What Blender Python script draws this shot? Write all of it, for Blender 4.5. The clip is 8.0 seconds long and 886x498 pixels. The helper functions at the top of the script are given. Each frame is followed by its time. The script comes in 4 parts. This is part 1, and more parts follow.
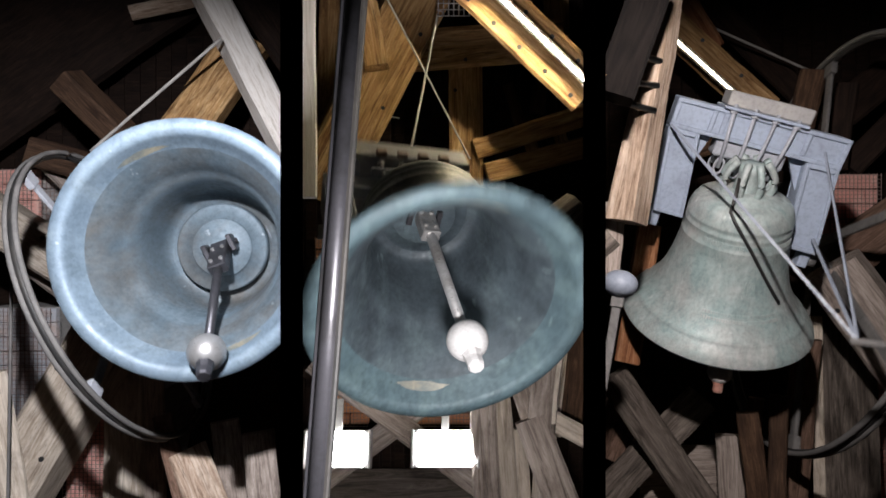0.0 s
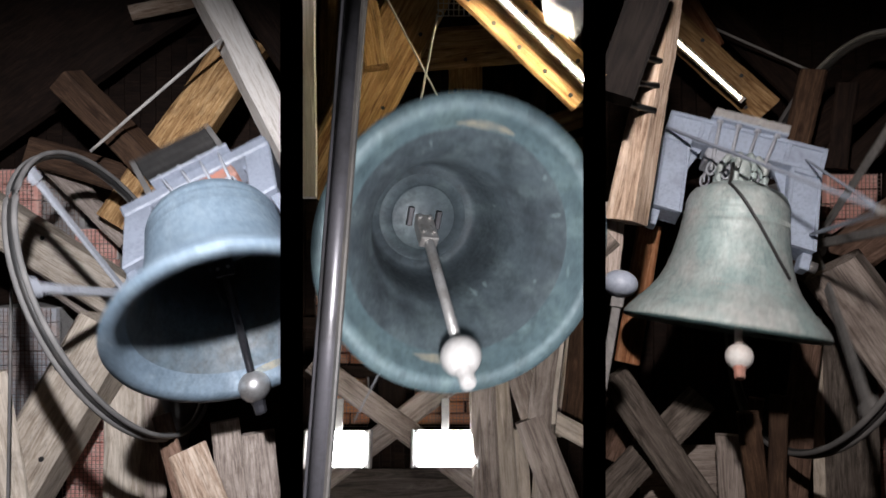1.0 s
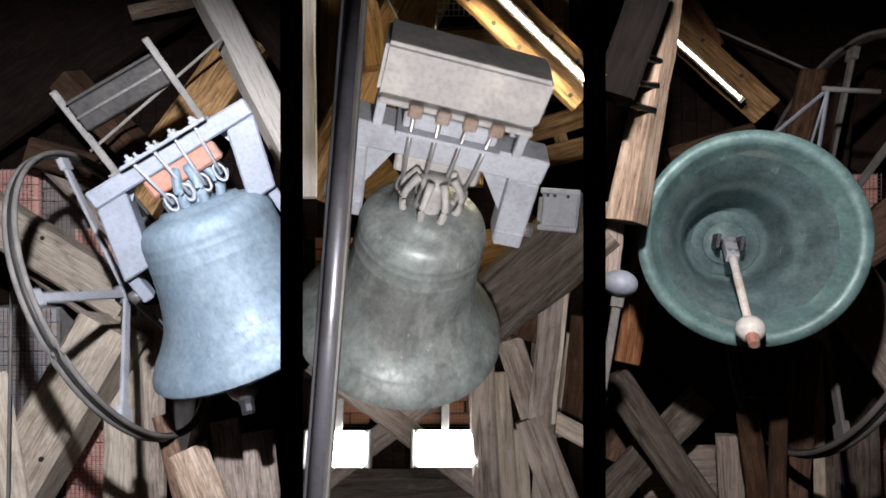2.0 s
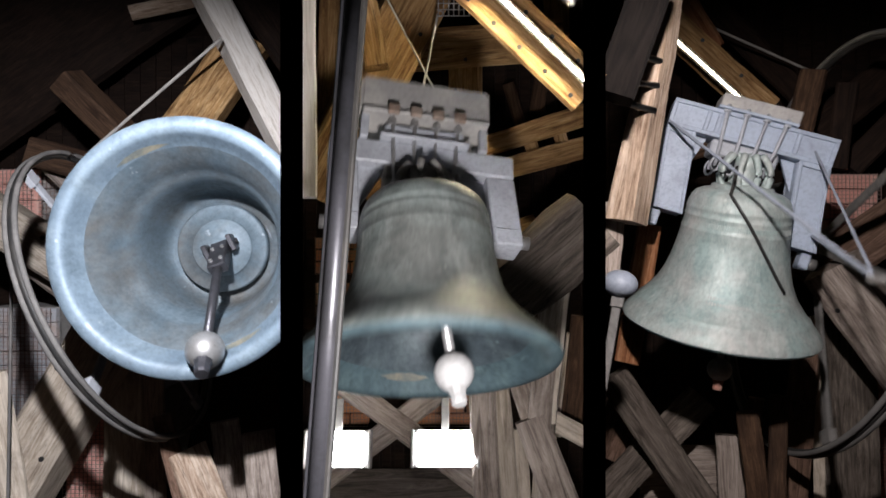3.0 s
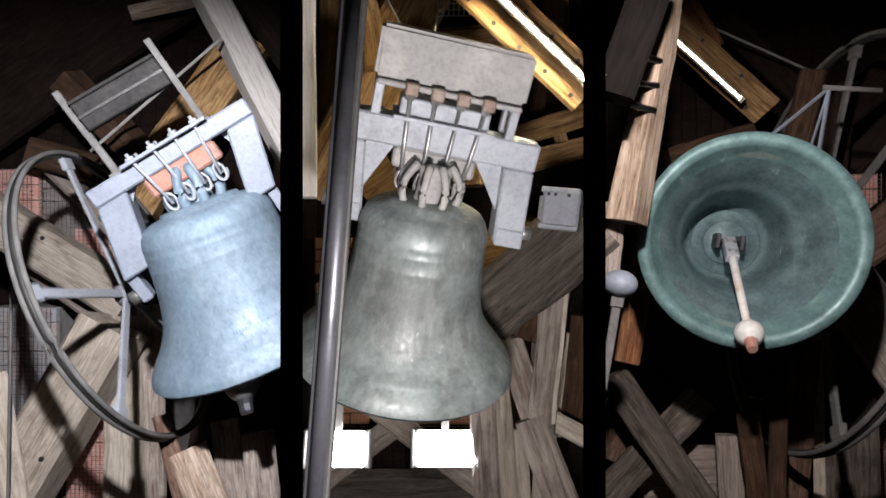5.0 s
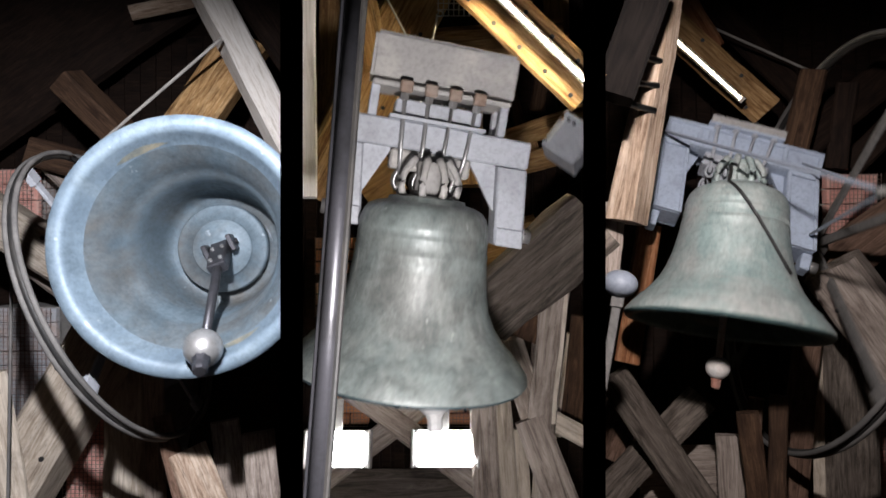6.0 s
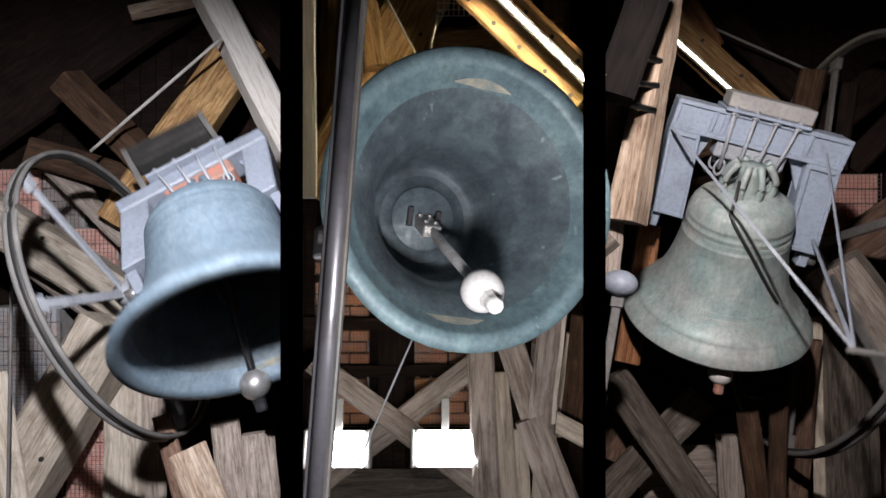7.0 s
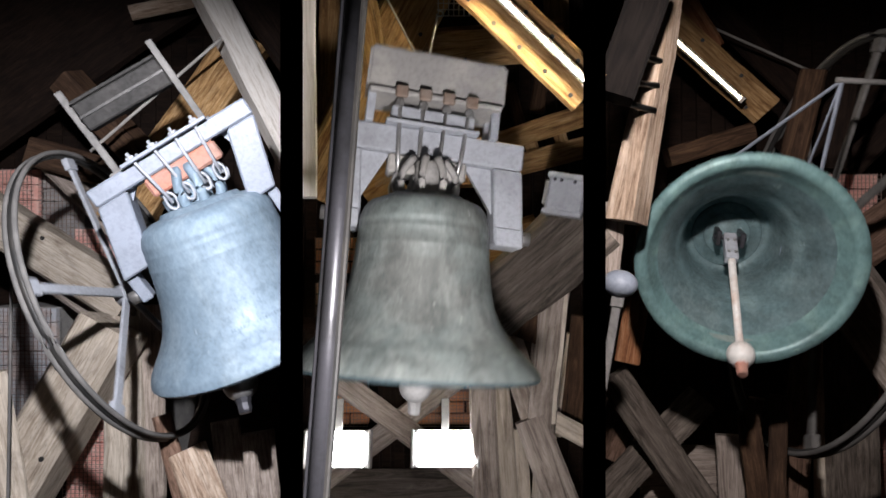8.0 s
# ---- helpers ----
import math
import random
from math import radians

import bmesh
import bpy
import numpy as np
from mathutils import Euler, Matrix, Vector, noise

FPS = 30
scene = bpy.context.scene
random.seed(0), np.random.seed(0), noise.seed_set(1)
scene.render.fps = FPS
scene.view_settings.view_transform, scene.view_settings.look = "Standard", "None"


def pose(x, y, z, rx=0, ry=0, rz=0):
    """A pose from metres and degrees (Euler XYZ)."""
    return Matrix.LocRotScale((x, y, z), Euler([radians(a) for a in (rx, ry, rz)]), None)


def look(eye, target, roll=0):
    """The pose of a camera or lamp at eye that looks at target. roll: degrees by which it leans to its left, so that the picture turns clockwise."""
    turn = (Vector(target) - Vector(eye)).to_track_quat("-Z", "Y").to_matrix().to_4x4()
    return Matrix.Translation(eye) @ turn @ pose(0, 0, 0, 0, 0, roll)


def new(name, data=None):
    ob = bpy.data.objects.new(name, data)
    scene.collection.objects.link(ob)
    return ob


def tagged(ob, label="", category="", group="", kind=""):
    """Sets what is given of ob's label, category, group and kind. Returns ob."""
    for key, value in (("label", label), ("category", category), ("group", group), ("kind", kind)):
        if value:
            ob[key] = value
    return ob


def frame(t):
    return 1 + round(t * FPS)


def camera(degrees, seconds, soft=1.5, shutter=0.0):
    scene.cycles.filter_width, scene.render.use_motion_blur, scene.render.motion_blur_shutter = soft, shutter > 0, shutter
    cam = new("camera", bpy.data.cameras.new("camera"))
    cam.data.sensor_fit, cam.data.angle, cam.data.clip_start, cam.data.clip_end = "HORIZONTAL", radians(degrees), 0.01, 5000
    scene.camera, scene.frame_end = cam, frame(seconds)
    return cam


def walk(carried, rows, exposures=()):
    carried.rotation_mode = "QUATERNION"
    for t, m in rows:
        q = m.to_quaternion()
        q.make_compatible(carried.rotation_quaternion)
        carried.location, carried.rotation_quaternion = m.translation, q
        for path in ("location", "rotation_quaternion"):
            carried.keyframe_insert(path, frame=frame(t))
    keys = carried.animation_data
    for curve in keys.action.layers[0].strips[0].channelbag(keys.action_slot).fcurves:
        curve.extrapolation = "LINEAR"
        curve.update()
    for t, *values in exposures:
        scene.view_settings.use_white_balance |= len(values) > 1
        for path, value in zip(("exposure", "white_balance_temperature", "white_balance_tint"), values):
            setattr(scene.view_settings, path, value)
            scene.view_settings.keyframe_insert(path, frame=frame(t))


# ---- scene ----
# ---- camera ----
CAM = pose(0, 0, 1.5, 118, 0, 0)
cam = camera(70, 8.0, soft=1.6, shutter=0.6)
walk(cam, [(0.0, CAM), (8.0, CAM)])

# ---- world and lights ----
world = bpy.data.worlds.new("world")
scene.world = world
world.use_nodes = True
wn = world.node_tree.nodes
sky = wn.new("ShaderNodeTexSky")
sky.sky_type, sky.sun_disc = "NISHITA", False
sky.sun_elevation, sky.sun_rotation = radians(25), radians(20)
world.node_tree.links.new(sky.outputs["Color"], wn["Background"].inputs["Color"])
wn["Background"].inputs["Strength"].default_value = 0.05
scene.view_settings.exposure = 0.0


def spot(name, eye, target, watts, colour, angle, size=0.05):
    data = bpy.data.lights.new(name, "SPOT")
    data.energy, data.color, data.spot_size, data.spot_blend, data.shadow_soft_size = watts, colour, radians(angle), 0.6, size
    ob = new(name, data)
    ob.matrix_world = look(eye, target)
    return ob


spot("torch_light", (-0.85, 0.42, 2.96), (-2.411, 4.872, 2.615), 1070, (0.95, 0.94, 1.0), 96)
spot("torch_light", (0.046, 0.501, 1.509), (0.028, 1.707, 2.43), 66, (1.0, 0.95, 0.96), 130)
spot("torch_light", (0.335, 0.2, 2.72), (1.92, 3.6, 2.2), 345, (1.0, 0.92, 0.91), 92)


# ---- materials ----
def nodes_of(name, rough=0.7, metal=0.0, spec=0.4):
    m = bpy.data.materials.new(name)
    m.use_nodes = True
    b = m.node_tree.nodes["Principled BSDF"]
    b.inputs["Roughness"].default_value, b.inputs["Metallic"].default_value = rough, metal
    b.inputs["Specular IOR Level"].default_value = spec
    return m, m.node_tree.nodes, m.node_tree.links, b


def ramp(nodes, links, fac, stops):
    r = nodes.new("ShaderNodeValToRGB")
    while len(r.color_ramp.elements) < len(stops):
        r.color_ramp.elements.new(0.5)
    for e, (at, c) in zip(r.color_ramp.elements, stops):
        e.position, e.color = at, (*c, 1)
    links.new(fac, r.inputs["Fac"])
    return r.outputs["Color"]


def tex(nodes, links, scale, detail=5, stretch=(1, 1, 1), rough=0.6, coords="Object", distort=0.0):
    c, mp, n = nodes.new("ShaderNodeTexCoord"), nodes.new("ShaderNodeMapping"), nodes.new("ShaderNodeTexNoise")
    info, add = nodes.new("ShaderNodeObjectInfo"), nodes.new("ShaderNodeVectorMath")
    add.operation = "ADD"
    mul = nodes.new("ShaderNodeMath")
    mul.operation, mul.inputs[1].default_value = "MULTIPLY", 37.0
    links.new(info.outputs["Random"], mul.inputs[0])
    mp.inputs["Scale"].default_value = stretch
    links.new(c.outputs[coords], mp.inputs["Vector"])
    links.new(mp.outputs["Vector"], add.inputs[0])
    links.new(mul.outputs[0], add.inputs[1])
    links.new(add.outputs[0], n.inputs["Vector"])
    n.inputs["Scale"].default_value, n.inputs["Detail"].default_value = scale, detail
    n.inputs["Roughness"].default_value, n.inputs["Distortion"].default_value = rough, distort
    return n.outputs["Fac"]


def mixc(nodes, links, fac, a, b, mode="MIX"):
    m = nodes.new("ShaderNodeMix")
    m.data_type, m.blend_type = "RGBA", mode
    for s, v in ((m.inputs["Factor"], fac), (m.inputs["A"], a), (m.inputs["B"], b)):
        if isinstance(v, (int, float)):
            s.default_value = v
        elif isinstance(v, tuple):
            s.default_value = (*v, 1)
        else:
            links.new(v, s)
    return m.outputs["Result"]


def bump(nodes, links, b, height, strength, dist=0.004):
    n = nodes.new("ShaderNodeBump")
    n.inputs["Strength"].default_value, n.inputs["Distance"].default_value = strength, dist
    links.new(height, n.inputs["Height"])
    links.new(n.outputs["Normal"], b.inputs["Normal"])


def wood(name, dark, mid, light, rough=0.75, relief=0.8, dirt=0.8):
    """Hewn timber: wavy grain along x, knots, drying cracks, dust and stains, each piece in its own tone."""
    m, n, l, b = nodes_of(name, rough, 0, 0.25)
    grain = tex(n, l, 8, 8, (0.3, 3.4, 3.4), 0.7, distort=1.6)
    broad = tex(n, l, 2.3, 6, (0.6, 1.5, 1.5), 0.65, distort=0.8)
    stain = tex(n, l, 5.5, 7, (0.7, 1.3, 1.3), 0.72)
    fine = tex(n, l, 42, 5, (0.09, 1.6, 1.6), 0.75, distort=0.5)
    knots = tex(n, l, 4.2, 1, (0.8, 1.6, 1.6), 0.4)
    col = ramp(n, l, grain, [(0.34, dark), (0.5, mid), (0.66, light)])
    tint = ramp(n, l, broad, [(0.32, (0.5, 0.47, 0.46)), (0.6, (1.0, 1.0, 1.0))])
    col = mixc(n, l, 0.85 * dirt, col, tint, "MULTIPLY")
    spots = ramp(n, l, stain, [(0.36, (0.42, 0.38, 0.36)), (0.5, (1, 1, 1)), (0.7, (1.12, 1.12, 1.14))])
    col = mixc(n, l, 0.75 * dirt, col, spots, "MULTIPLY")
    crack = ramp(n, l, fine, [(0.33, (0.16, 0.14, 0.13)), (0.43, (1, 1, 1))])
    col = mixc(n, l, 0.8 * dirt, col, crack, "MULTIPLY")
    knot = ramp(n, l, knots, [(0.7, (1, 1, 1)), (0.76, (0.3, 0.24, 0.2))])
    col = mixc(n, l, 0.8, col, knot, "MULTIPLY")
    info = n.new("ShaderNodeObjectInfo")
    tone = ramp(n, l, info.outputs["Random"], [(0.0, (0.88, 0.87, 0.87)), (0.5, (1.02, 1.0, 0.98)), (1.0, (1.16, 1.13, 1.09))])
    col = mixc(n, l, 1.0, col, tone, "MULTIPLY")
    l.new(col, b.inputs["Base Color"])
    both = n.new("ShaderNodeMath")
    both.operation = "ADD"
    l.new(grain, both.inputs[0])
    l.new(fine, both.inputs[1])
    bump(n, l, b, both.outputs[0], relief, 0.012)
    return m


def metal(name, base, worn, rough=0.5, metallic=0.0, scale=6.0, amount=(0.45, 0.7), relief=0.15):
    m, n, l, b = nodes_of(name, rough, metallic, 0.5)
    big, small = tex(n, l, scale, 6), tex(n, l, scale * 9, 5)
    fac = ramp(n, l, big, [(amount[0], (0, 0, 0)), (amount[1], (1, 1, 1))])
    col = mixc(n, l, fac, base, worn)
    spots = ramp(n, l, small, [(0.3, (0.72, 0.72, 0.72)), (0.55, (1, 1, 1))])
    l.new(mixc(n, l, 0.7, col, spots, "MULTIPLY"), b.inputs["Base Color"])
    r = ramp(n, l, small, [(0.3, (rough + 0.15,) * 3), (0.7, (max(rough - 0.1, 0.1),) * 3)])
    l.new(r, b.inputs["Roughness"])
    bump(n, l, b, small, relief, 0.002)
    return m


def patina(name, base, green, pale, streak=0.6, rough=0.5, blotch=0.75):
    """Weathered bronze: blotches, streaks that run down the waist, pale scratches, dark specks."""
    m, n, l, b = nodes_of(name, rough, 0.15, 0.5)
    big = tex(n, l, 2.6, 8, (1, 1, 1), 0.7, distort=0.4)
    run = tex(n, l, 9, 6, (1, 1, 0.13), 0.65)
    small = tex(n, l, 46, 6, (1, 1, 0.7), 0.72)
    mid = tex(n, l, 11, 6, (1, 1, 0.8), 0.7)
    spots = tex(n, l, 17, 3, (1, 1, 0.22), 0.5)
    col = ramp(n, l, big, [(0.36, base), (0.6, green)])
    fac = ramp(n, l, run, [(0.48, (0, 0, 0)), (0.74, (streak,) * 3)])
    col = mixc(n, l, fac, col, pale)
    blot = ramp(n, l, mid, [(0.32, (0.5, 0.52, 0.52)), (0.52, (1, 1, 1)), (0.7, (1.18, 1.18, 1.16))])
    col = mixc(n, l, blotch, col, blot, "MULTIPLY")
    mott = ramp(n, l, small, [(0.3, (0.66, 0.68, 0.68)), (0.6, (1, 1, 1))])
    col = mixc(n, l, 0.85, col, mott, "MULTIPLY")
    sp = ramp(n, l, spots, [(0.7, (0, 0, 0)), (0.74, (0.6,) * 3)])
    col = mixc(n, l, sp, col, pale)
    l.new(col, b.inputs["Base Color"])
    l.new(ramp(n, l, small, [(0.3, (rough + 0.18,) * 3), (0.7, (rough - 0.1,) * 3)]), b.inputs["Roughness"])
    bump(n, l, b, small, 0.3, 0.002)
    return m


def glow(name, colour, strength):
    m, n, l, b = nodes_of(name, 0.4)
    b.inputs["Base Color"].default_value = (0.9, 0.9, 0.9, 1)
    b.inputs["Emission Color"].default_value = (*colour, 1)
    b.inputs["Emission Strength"].default_value = strength
    return m


W_GOLD = wood("golden_wood", (0.2, 0.1, 0.04), (0.47, 0.285, 0.125), (0.68, 0.475, 0.255))
W_BROWN = wood("brown_wood", (0.03, 0.016, 0.01), (0.075, 0.042, 0.025), (0.135, 0.08, 0.048))
# Near-black brown wood; the gloom of unlit corners is put into its colour.
W_GLOOM = wood("gloom_dark_wood", (0.011, 0.005, 0.003), (0.021, 0.011, 0.007), (0.036, 0.02, 0.013))
W_PALE = wood("pale_wood", (0.36, 0.3, 0.235), (0.58, 0.515, 0.43), (0.72, 0.66, 0.58), relief=0.5, dirt=0.6)
W_OLD = wood("old_grey_wood", (0.05, 0.043, 0.036), (0.13, 0.11, 0.095), (0.22, 0.19, 0.165), 0.8, 0.9)
W_WHITE = wood("limewashed_wood", (0.6, 0.55, 0.48), (0.84, 0.8, 0.75), (0.9, 0.88, 0.84), 0.75, 0.4, dirt=0.12)
W_GREY = wood("grey_wood", (0.2, 0.165, 0.145), (0.42, 0.36, 0.315), (0.58, 0.51, 0.46))
W_RED = wood("reddish_wood", (0.12, 0.045, 0.02), (0.3, 0.13, 0.06), (0.45, 0.25, 0.14))
W_ROUGH = wood("rough_grained_wood", (0.2, 0.13, 0.085), (0.5, 0.38, 0.29), (0.68, 0.58, 0.48), 0.85, 1.0)
# Black wood whose colour stands in for deep shade.
W_SHADE = wood("shade_black_wood", (0.003, 0.002, 0.002), (0.007, 0.005, 0.004), (0.012, 0.009, 0.008), 1.0, 0.5)
W_UMBER = wood("umber_wood", (0.07, 0.042, 0.03), (0.17, 0.105, 0.075), (0.27, 0.18, 0.14))
# Bell bronzes: inner faces and lips are set darker than the outer skins.
BLUE_BRONZE = patina("blue_grey_bronze", (0.18, 0.25, 0.315), (0.225, 0.3, 0.37), (0.46, 0.54, 0.59), 0.3, 0.55, 0.45)
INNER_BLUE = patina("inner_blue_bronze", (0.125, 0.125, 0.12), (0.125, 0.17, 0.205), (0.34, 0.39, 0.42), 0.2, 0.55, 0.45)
MID_BRONZE = patina("grey_green_bronze", (0.19, 0.2, 0.19), (0.27, 0.315, 0.305), (0.55, 0.58, 0.55), 0.55, 0.42)
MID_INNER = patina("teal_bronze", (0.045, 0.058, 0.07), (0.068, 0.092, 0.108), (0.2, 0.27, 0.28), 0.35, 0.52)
GREEN_BRONZE = patina("green_bronze", (0.5, 0.5, 0.48), (0.36, 0.47, 0.46), (0.66, 0.7, 0.67), 0.55, 0.5, 0.5)
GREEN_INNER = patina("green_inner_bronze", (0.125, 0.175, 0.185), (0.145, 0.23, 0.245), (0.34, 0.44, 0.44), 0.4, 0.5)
RIM_BLUE = patina("blue_rim_bronze", (0.15, 0.205, 0.26), (0.19, 0.255, 0.315), (0.4, 0.47, 0.5), 0.25, 0.5, 0.5)
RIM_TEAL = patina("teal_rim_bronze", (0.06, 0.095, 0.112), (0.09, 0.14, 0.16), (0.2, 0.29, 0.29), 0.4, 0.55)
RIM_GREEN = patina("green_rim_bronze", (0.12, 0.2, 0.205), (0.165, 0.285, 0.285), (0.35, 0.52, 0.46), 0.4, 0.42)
WORN = metal("worn_bronze", (0.34, 0.31, 0.23), (0.17, 0.19, 0.18), 0.45, 0.3, 14, (0.35, 0.6))
DULL_MARK = metal("dull_worn_bronze", (0.24, 0.29, 0.27), (0.2, 0.27, 0.26), 0.45, 0.2)
PAINT_GREY = metal("grey_paint", (0.4, 0.42, 0.46), (0.3, 0.31, 0.34), 0.5)
PAINT_BLUE = metal("blue_grey_paint", (0.36, 0.42, 0.52), (0.28, 0.32, 0.4), 0.45)
PAINT_STEEL = metal("pale_steel_paint", (0.27, 0.3, 0.36), (0.21, 0.235, 0.28), 0.45)
PAINT_DUSTY = metal("dusty_grey_paint", (0.33, 0.32, 0.31), (0.45, 0.43, 0.4), 0.65)
STEEL = metal("worn_steel", (0.5, 0.5, 0.5), (0.3, 0.28, 0.26), 0.35, 0.7)
DARK_STEEL = metal("dark_steel", (0.07, 0.07, 0.08), (0.03, 0.03, 0.03), 0.38, 0.6)
BLACK_IRON = metal("black_iron", (0.03, 0.03, 0.03), (0.06, 0.055, 0.05), 0.5, 0.3)
RUST_STEEL = metal("rust_stained_steel", (0.3, 0.24, 0.2), (0.2, 0.11, 0.07), 0.65, 0.3)
RUST = metal("rusty_primer", (0.5, 0.2, 0.14), (0.35, 0.22, 0.18), 0.7)
WHITE_IRON = metal("white_paint_iron", (0.75, 0.73, 0.7), (0.55, 0.4, 0.32), 0.45)
CHALK_IRON = metal("chalky_iron", (0.46, 0.46, 0.46), (0.36, 0.35, 0.34), 0.6)
W_DARKSTEEL = metal("dusty_dark_iron", (0.02, 0.019, 0.018), (0.04, 0.037, 0.035), 0.8)
W_BARS = metal("dull_grey_iron", (0.13, 0.125, 0.12), (0.2, 0.19, 0.18), 0.7)
ROPE = metal("steel_rope", (0.45, 0.43, 0.4), (0.3, 0.28, 0.26), 0.6)
BLACK = metal("black_board", (0.006, 0.006, 0.006), (0.01, 0.009, 0.008), 0.9)
NET = metal("wire_net", (0.3, 0.22, 0.2), (0.4, 0.3, 0.27), 0.6, 0.3)
BRICK = metal("salmon_brick", (0.82, 0.42, 0.35), (0.86, 0.58, 0.5), 0.85, 0, 9)
BLUE_SLATE = metal("grey_slate", (0.5, 0.52, 0.56), (0.66, 0.5, 0.42), 0.8, 0, 5)
ORANGE = metal("orange_tile", (0.72, 0.3, 0.14), (0.6, 0.36, 0.24), 0.85, 0, 9)
TUBE = glow("tube_glow", (1.0, 0.84, 0.58), 22)
TUBE_STRONG = glow("strong_tube_glow", (1.0, 0.86, 0.6), 270)
FLOOD = glow("flood_glow", (0.95, 0.97, 1.0), 11)


# ---- building helpers ----
def part(name, bm, material, parent=None, label="", smooth=False):
    me = bpy.data.meshes.new(name)
    bmesh.ops.recalc_face_normals(bm, faces=bm.faces)
    bm.to_mesh(me)
    bm.free()
    me.materials.append(material)
    if smooth:
        for p in me.polygons:
            p.use_smooth = True
    ob = new(name, me)
    ob.parent = parent
    if label:
        ob["label"] = label
    return ob


def box_bm(lo, hi, bevel=0.006, segments=1):
    bm = bmesh.new()
    bmesh.ops.create_cube(bm, size=1)
    for v in bm.verts:
        v.co = Vector([l + (h - l) * (c + 0.5) for l, h, c in zip(lo, hi, v.co)])
    if bevel:
        bmesh.ops.bevel(bm, geom=bm.edges[:], offset=bevel, segments=segments, affect="EDGES")
    return bm


def tube_bm(points, radius, sides=10, closed=False):
    """A round bar along points; radius may be a list."""
    bm, rings, n = bmesh.new(), [], len(points)
    pts = [Vector(p) for p in points]
    for i, p in enumerate(pts):
        a, b = pts[(i - 1) % n if closed else max(i - 1, 0)], pts[(i + 1) % n if closed else min(i + 1, n - 1)]
        q = (b - a).to_track_quat("Z", "Y")
        r = radius[i] if isinstance(radius, (list, tuple)) else radius
        rings.append([bm.verts.new(p + q @ Vector((r * math.cos(2 * math.pi * k / sides), r * math.sin(2 * math.pi * k / sides), 0))) for k in range(sides)])
    for i in range(n if closed else n - 1):
        r0, r1 = rings[i], rings[(i + 1) % n]
        for k in range(sides):
            bm.faces.new((r0[k], r0[(k + 1) % sides], r1[(k + 1) % sides], r1[k]))
    if not closed:
        bm.faces.new(rings[0]), bm.faces.new(rings[-1])
    return bm


def lathe_bm(profile, sides=96):
    """Turns (radius, height) pairs about z; the profile runs round and closes on the axis at both ends."""
    bm, rings = bmesh.new(), []
    for r, z in profile:
        if r < 1e-5:
            rings.append([bm.verts.new((0, 0, z))])
        else:
            rings.append([bm.verts.new((r * math.cos(2 * math.pi * k / sides), r * math.sin(2 * math.pi * k / sides), z)) for k in range(sides)])
    for a, b in zip(rings, rings[1:]):
        for k in range(sides):
            j = (k + 1) % sides
            if len(a) == 1:
                bm.faces.new((a[0], b[k], b[j]))
            elif len(b) == 1:
                bm.faces.new((a[k], a[j], b[0]))
            else:
                bm.faces.new((a[k], a[j], b[j], b[k]))
    return bm


EYE = Vector((0, 0, 1.5))
SIZE = {"K": 1.0}  # how heavy the timbers of the bay at hand are


def along(p, q, turn=0):
    """The pose at the middle of p-q, x along it, z turned towards the standing place and then by turn degrees."""
    p, q = Vector(p), Vector(q)
    x = (q - p).normalized()
    z = EYE - (p + q) / 2
    z = (z - x * z.dot(x)).normalized()
    m = Matrix((x, z.cross(x), z)).transposed().to_4x4()
    return Matrix.Translation((p + q) / 2) @ m @ pose(0, 0, 0, turn, 0, 0)


def beam(p, q, w, h, material, label, turn=0, name="timber_beam", taper=1.0, rough=0.006, category="beam", bolts=0):
    """A hewn timber from p to q, w wide as seen and h deep, with chamfered, uneven edges."""
    size = (Vector(q) - Vector(p)).length
    w, h, rough = w * SIZE["K"], h * SIZE["K"], rough * SIZE["K"]
    bm, rings, n = bmesh.new(), [], max(4, int(size / (0.12 * SIZE["K"])))
    c = min(w, h) * 0.1
    ring = [(w / 2 - c, h / 2), (w / 2, h / 2 - c), (w / 2, c - h / 2), (w / 2 - c, -h / 2), (c - w / 2, -h / 2), (-w / 2, c - h / 2), (-w / 2, h / 2 - c), (c - w / 2, h / 2)]
    seed = Vector(p) * 3.1
    for i in range(n + 1):
        x, s = size * (i / n - 0.5), 1 + (taper - 1) * i / n
        sway = noise.noise(Vector((x * 1.1, 3, 7)) + seed) * rough * 2
        rings.append([bm.verts.new((x, y * s + sway + noise.noise(Vector((x * 5, y * 9, z * 9)) + seed) * rough, z * s + noise.noise(Vector((x * 5 + 9, y * 9, z * 9)) + seed) * rough)) for y, z in ring])
    for a, b in zip(rings, rings[1:]):
        for k in range(8):
            bm.faces.new((a[k], a[(k + 1) % 8], b[(k + 1) % 8], b[k]))
    bm.faces.new(rings[0]), bm.faces.new(rings[-1])
    ob = part(name, bm, material)
    ob.matrix_world = along(p, q, turn)
    for i in range(bolts):
        x, y = size * ((i + 0.7) / (bolts + 0.4) - 0.5), w * (0.3 if i % 2 else -0.28)
        part("bolt_head", tube_bm([(x, y, h / 2 - 0.01), (x, y, h / 2 + 0.004 + rough * 0.5)], 0.012 * SIZE["K"], 8), BLACK_IRON, ob)
    return tagged(ob, label, category, "timbers of the bell frame")


def cable(p, q, r, label, material=ROPE, sag=0.0, name="cable"):
    p, q = Vector(p), Vector(q)
    pts = [p.lerp(q, i / 12) - Vector((0, 0, sag * 4 * (i / 12) * (1 - i / 12))) for i in range(13)]
    return tagged(part(name, tube_bm(pts, r * SIZE["K"], 8), material, smooth=True), label, "cable")


# ---- setting ----
def slab(name, lo, hi, material, label):
    ob = part(name, box_bm(lo, hi, 0), material)
    return tagged(ob, label, "wall", kind="structure")


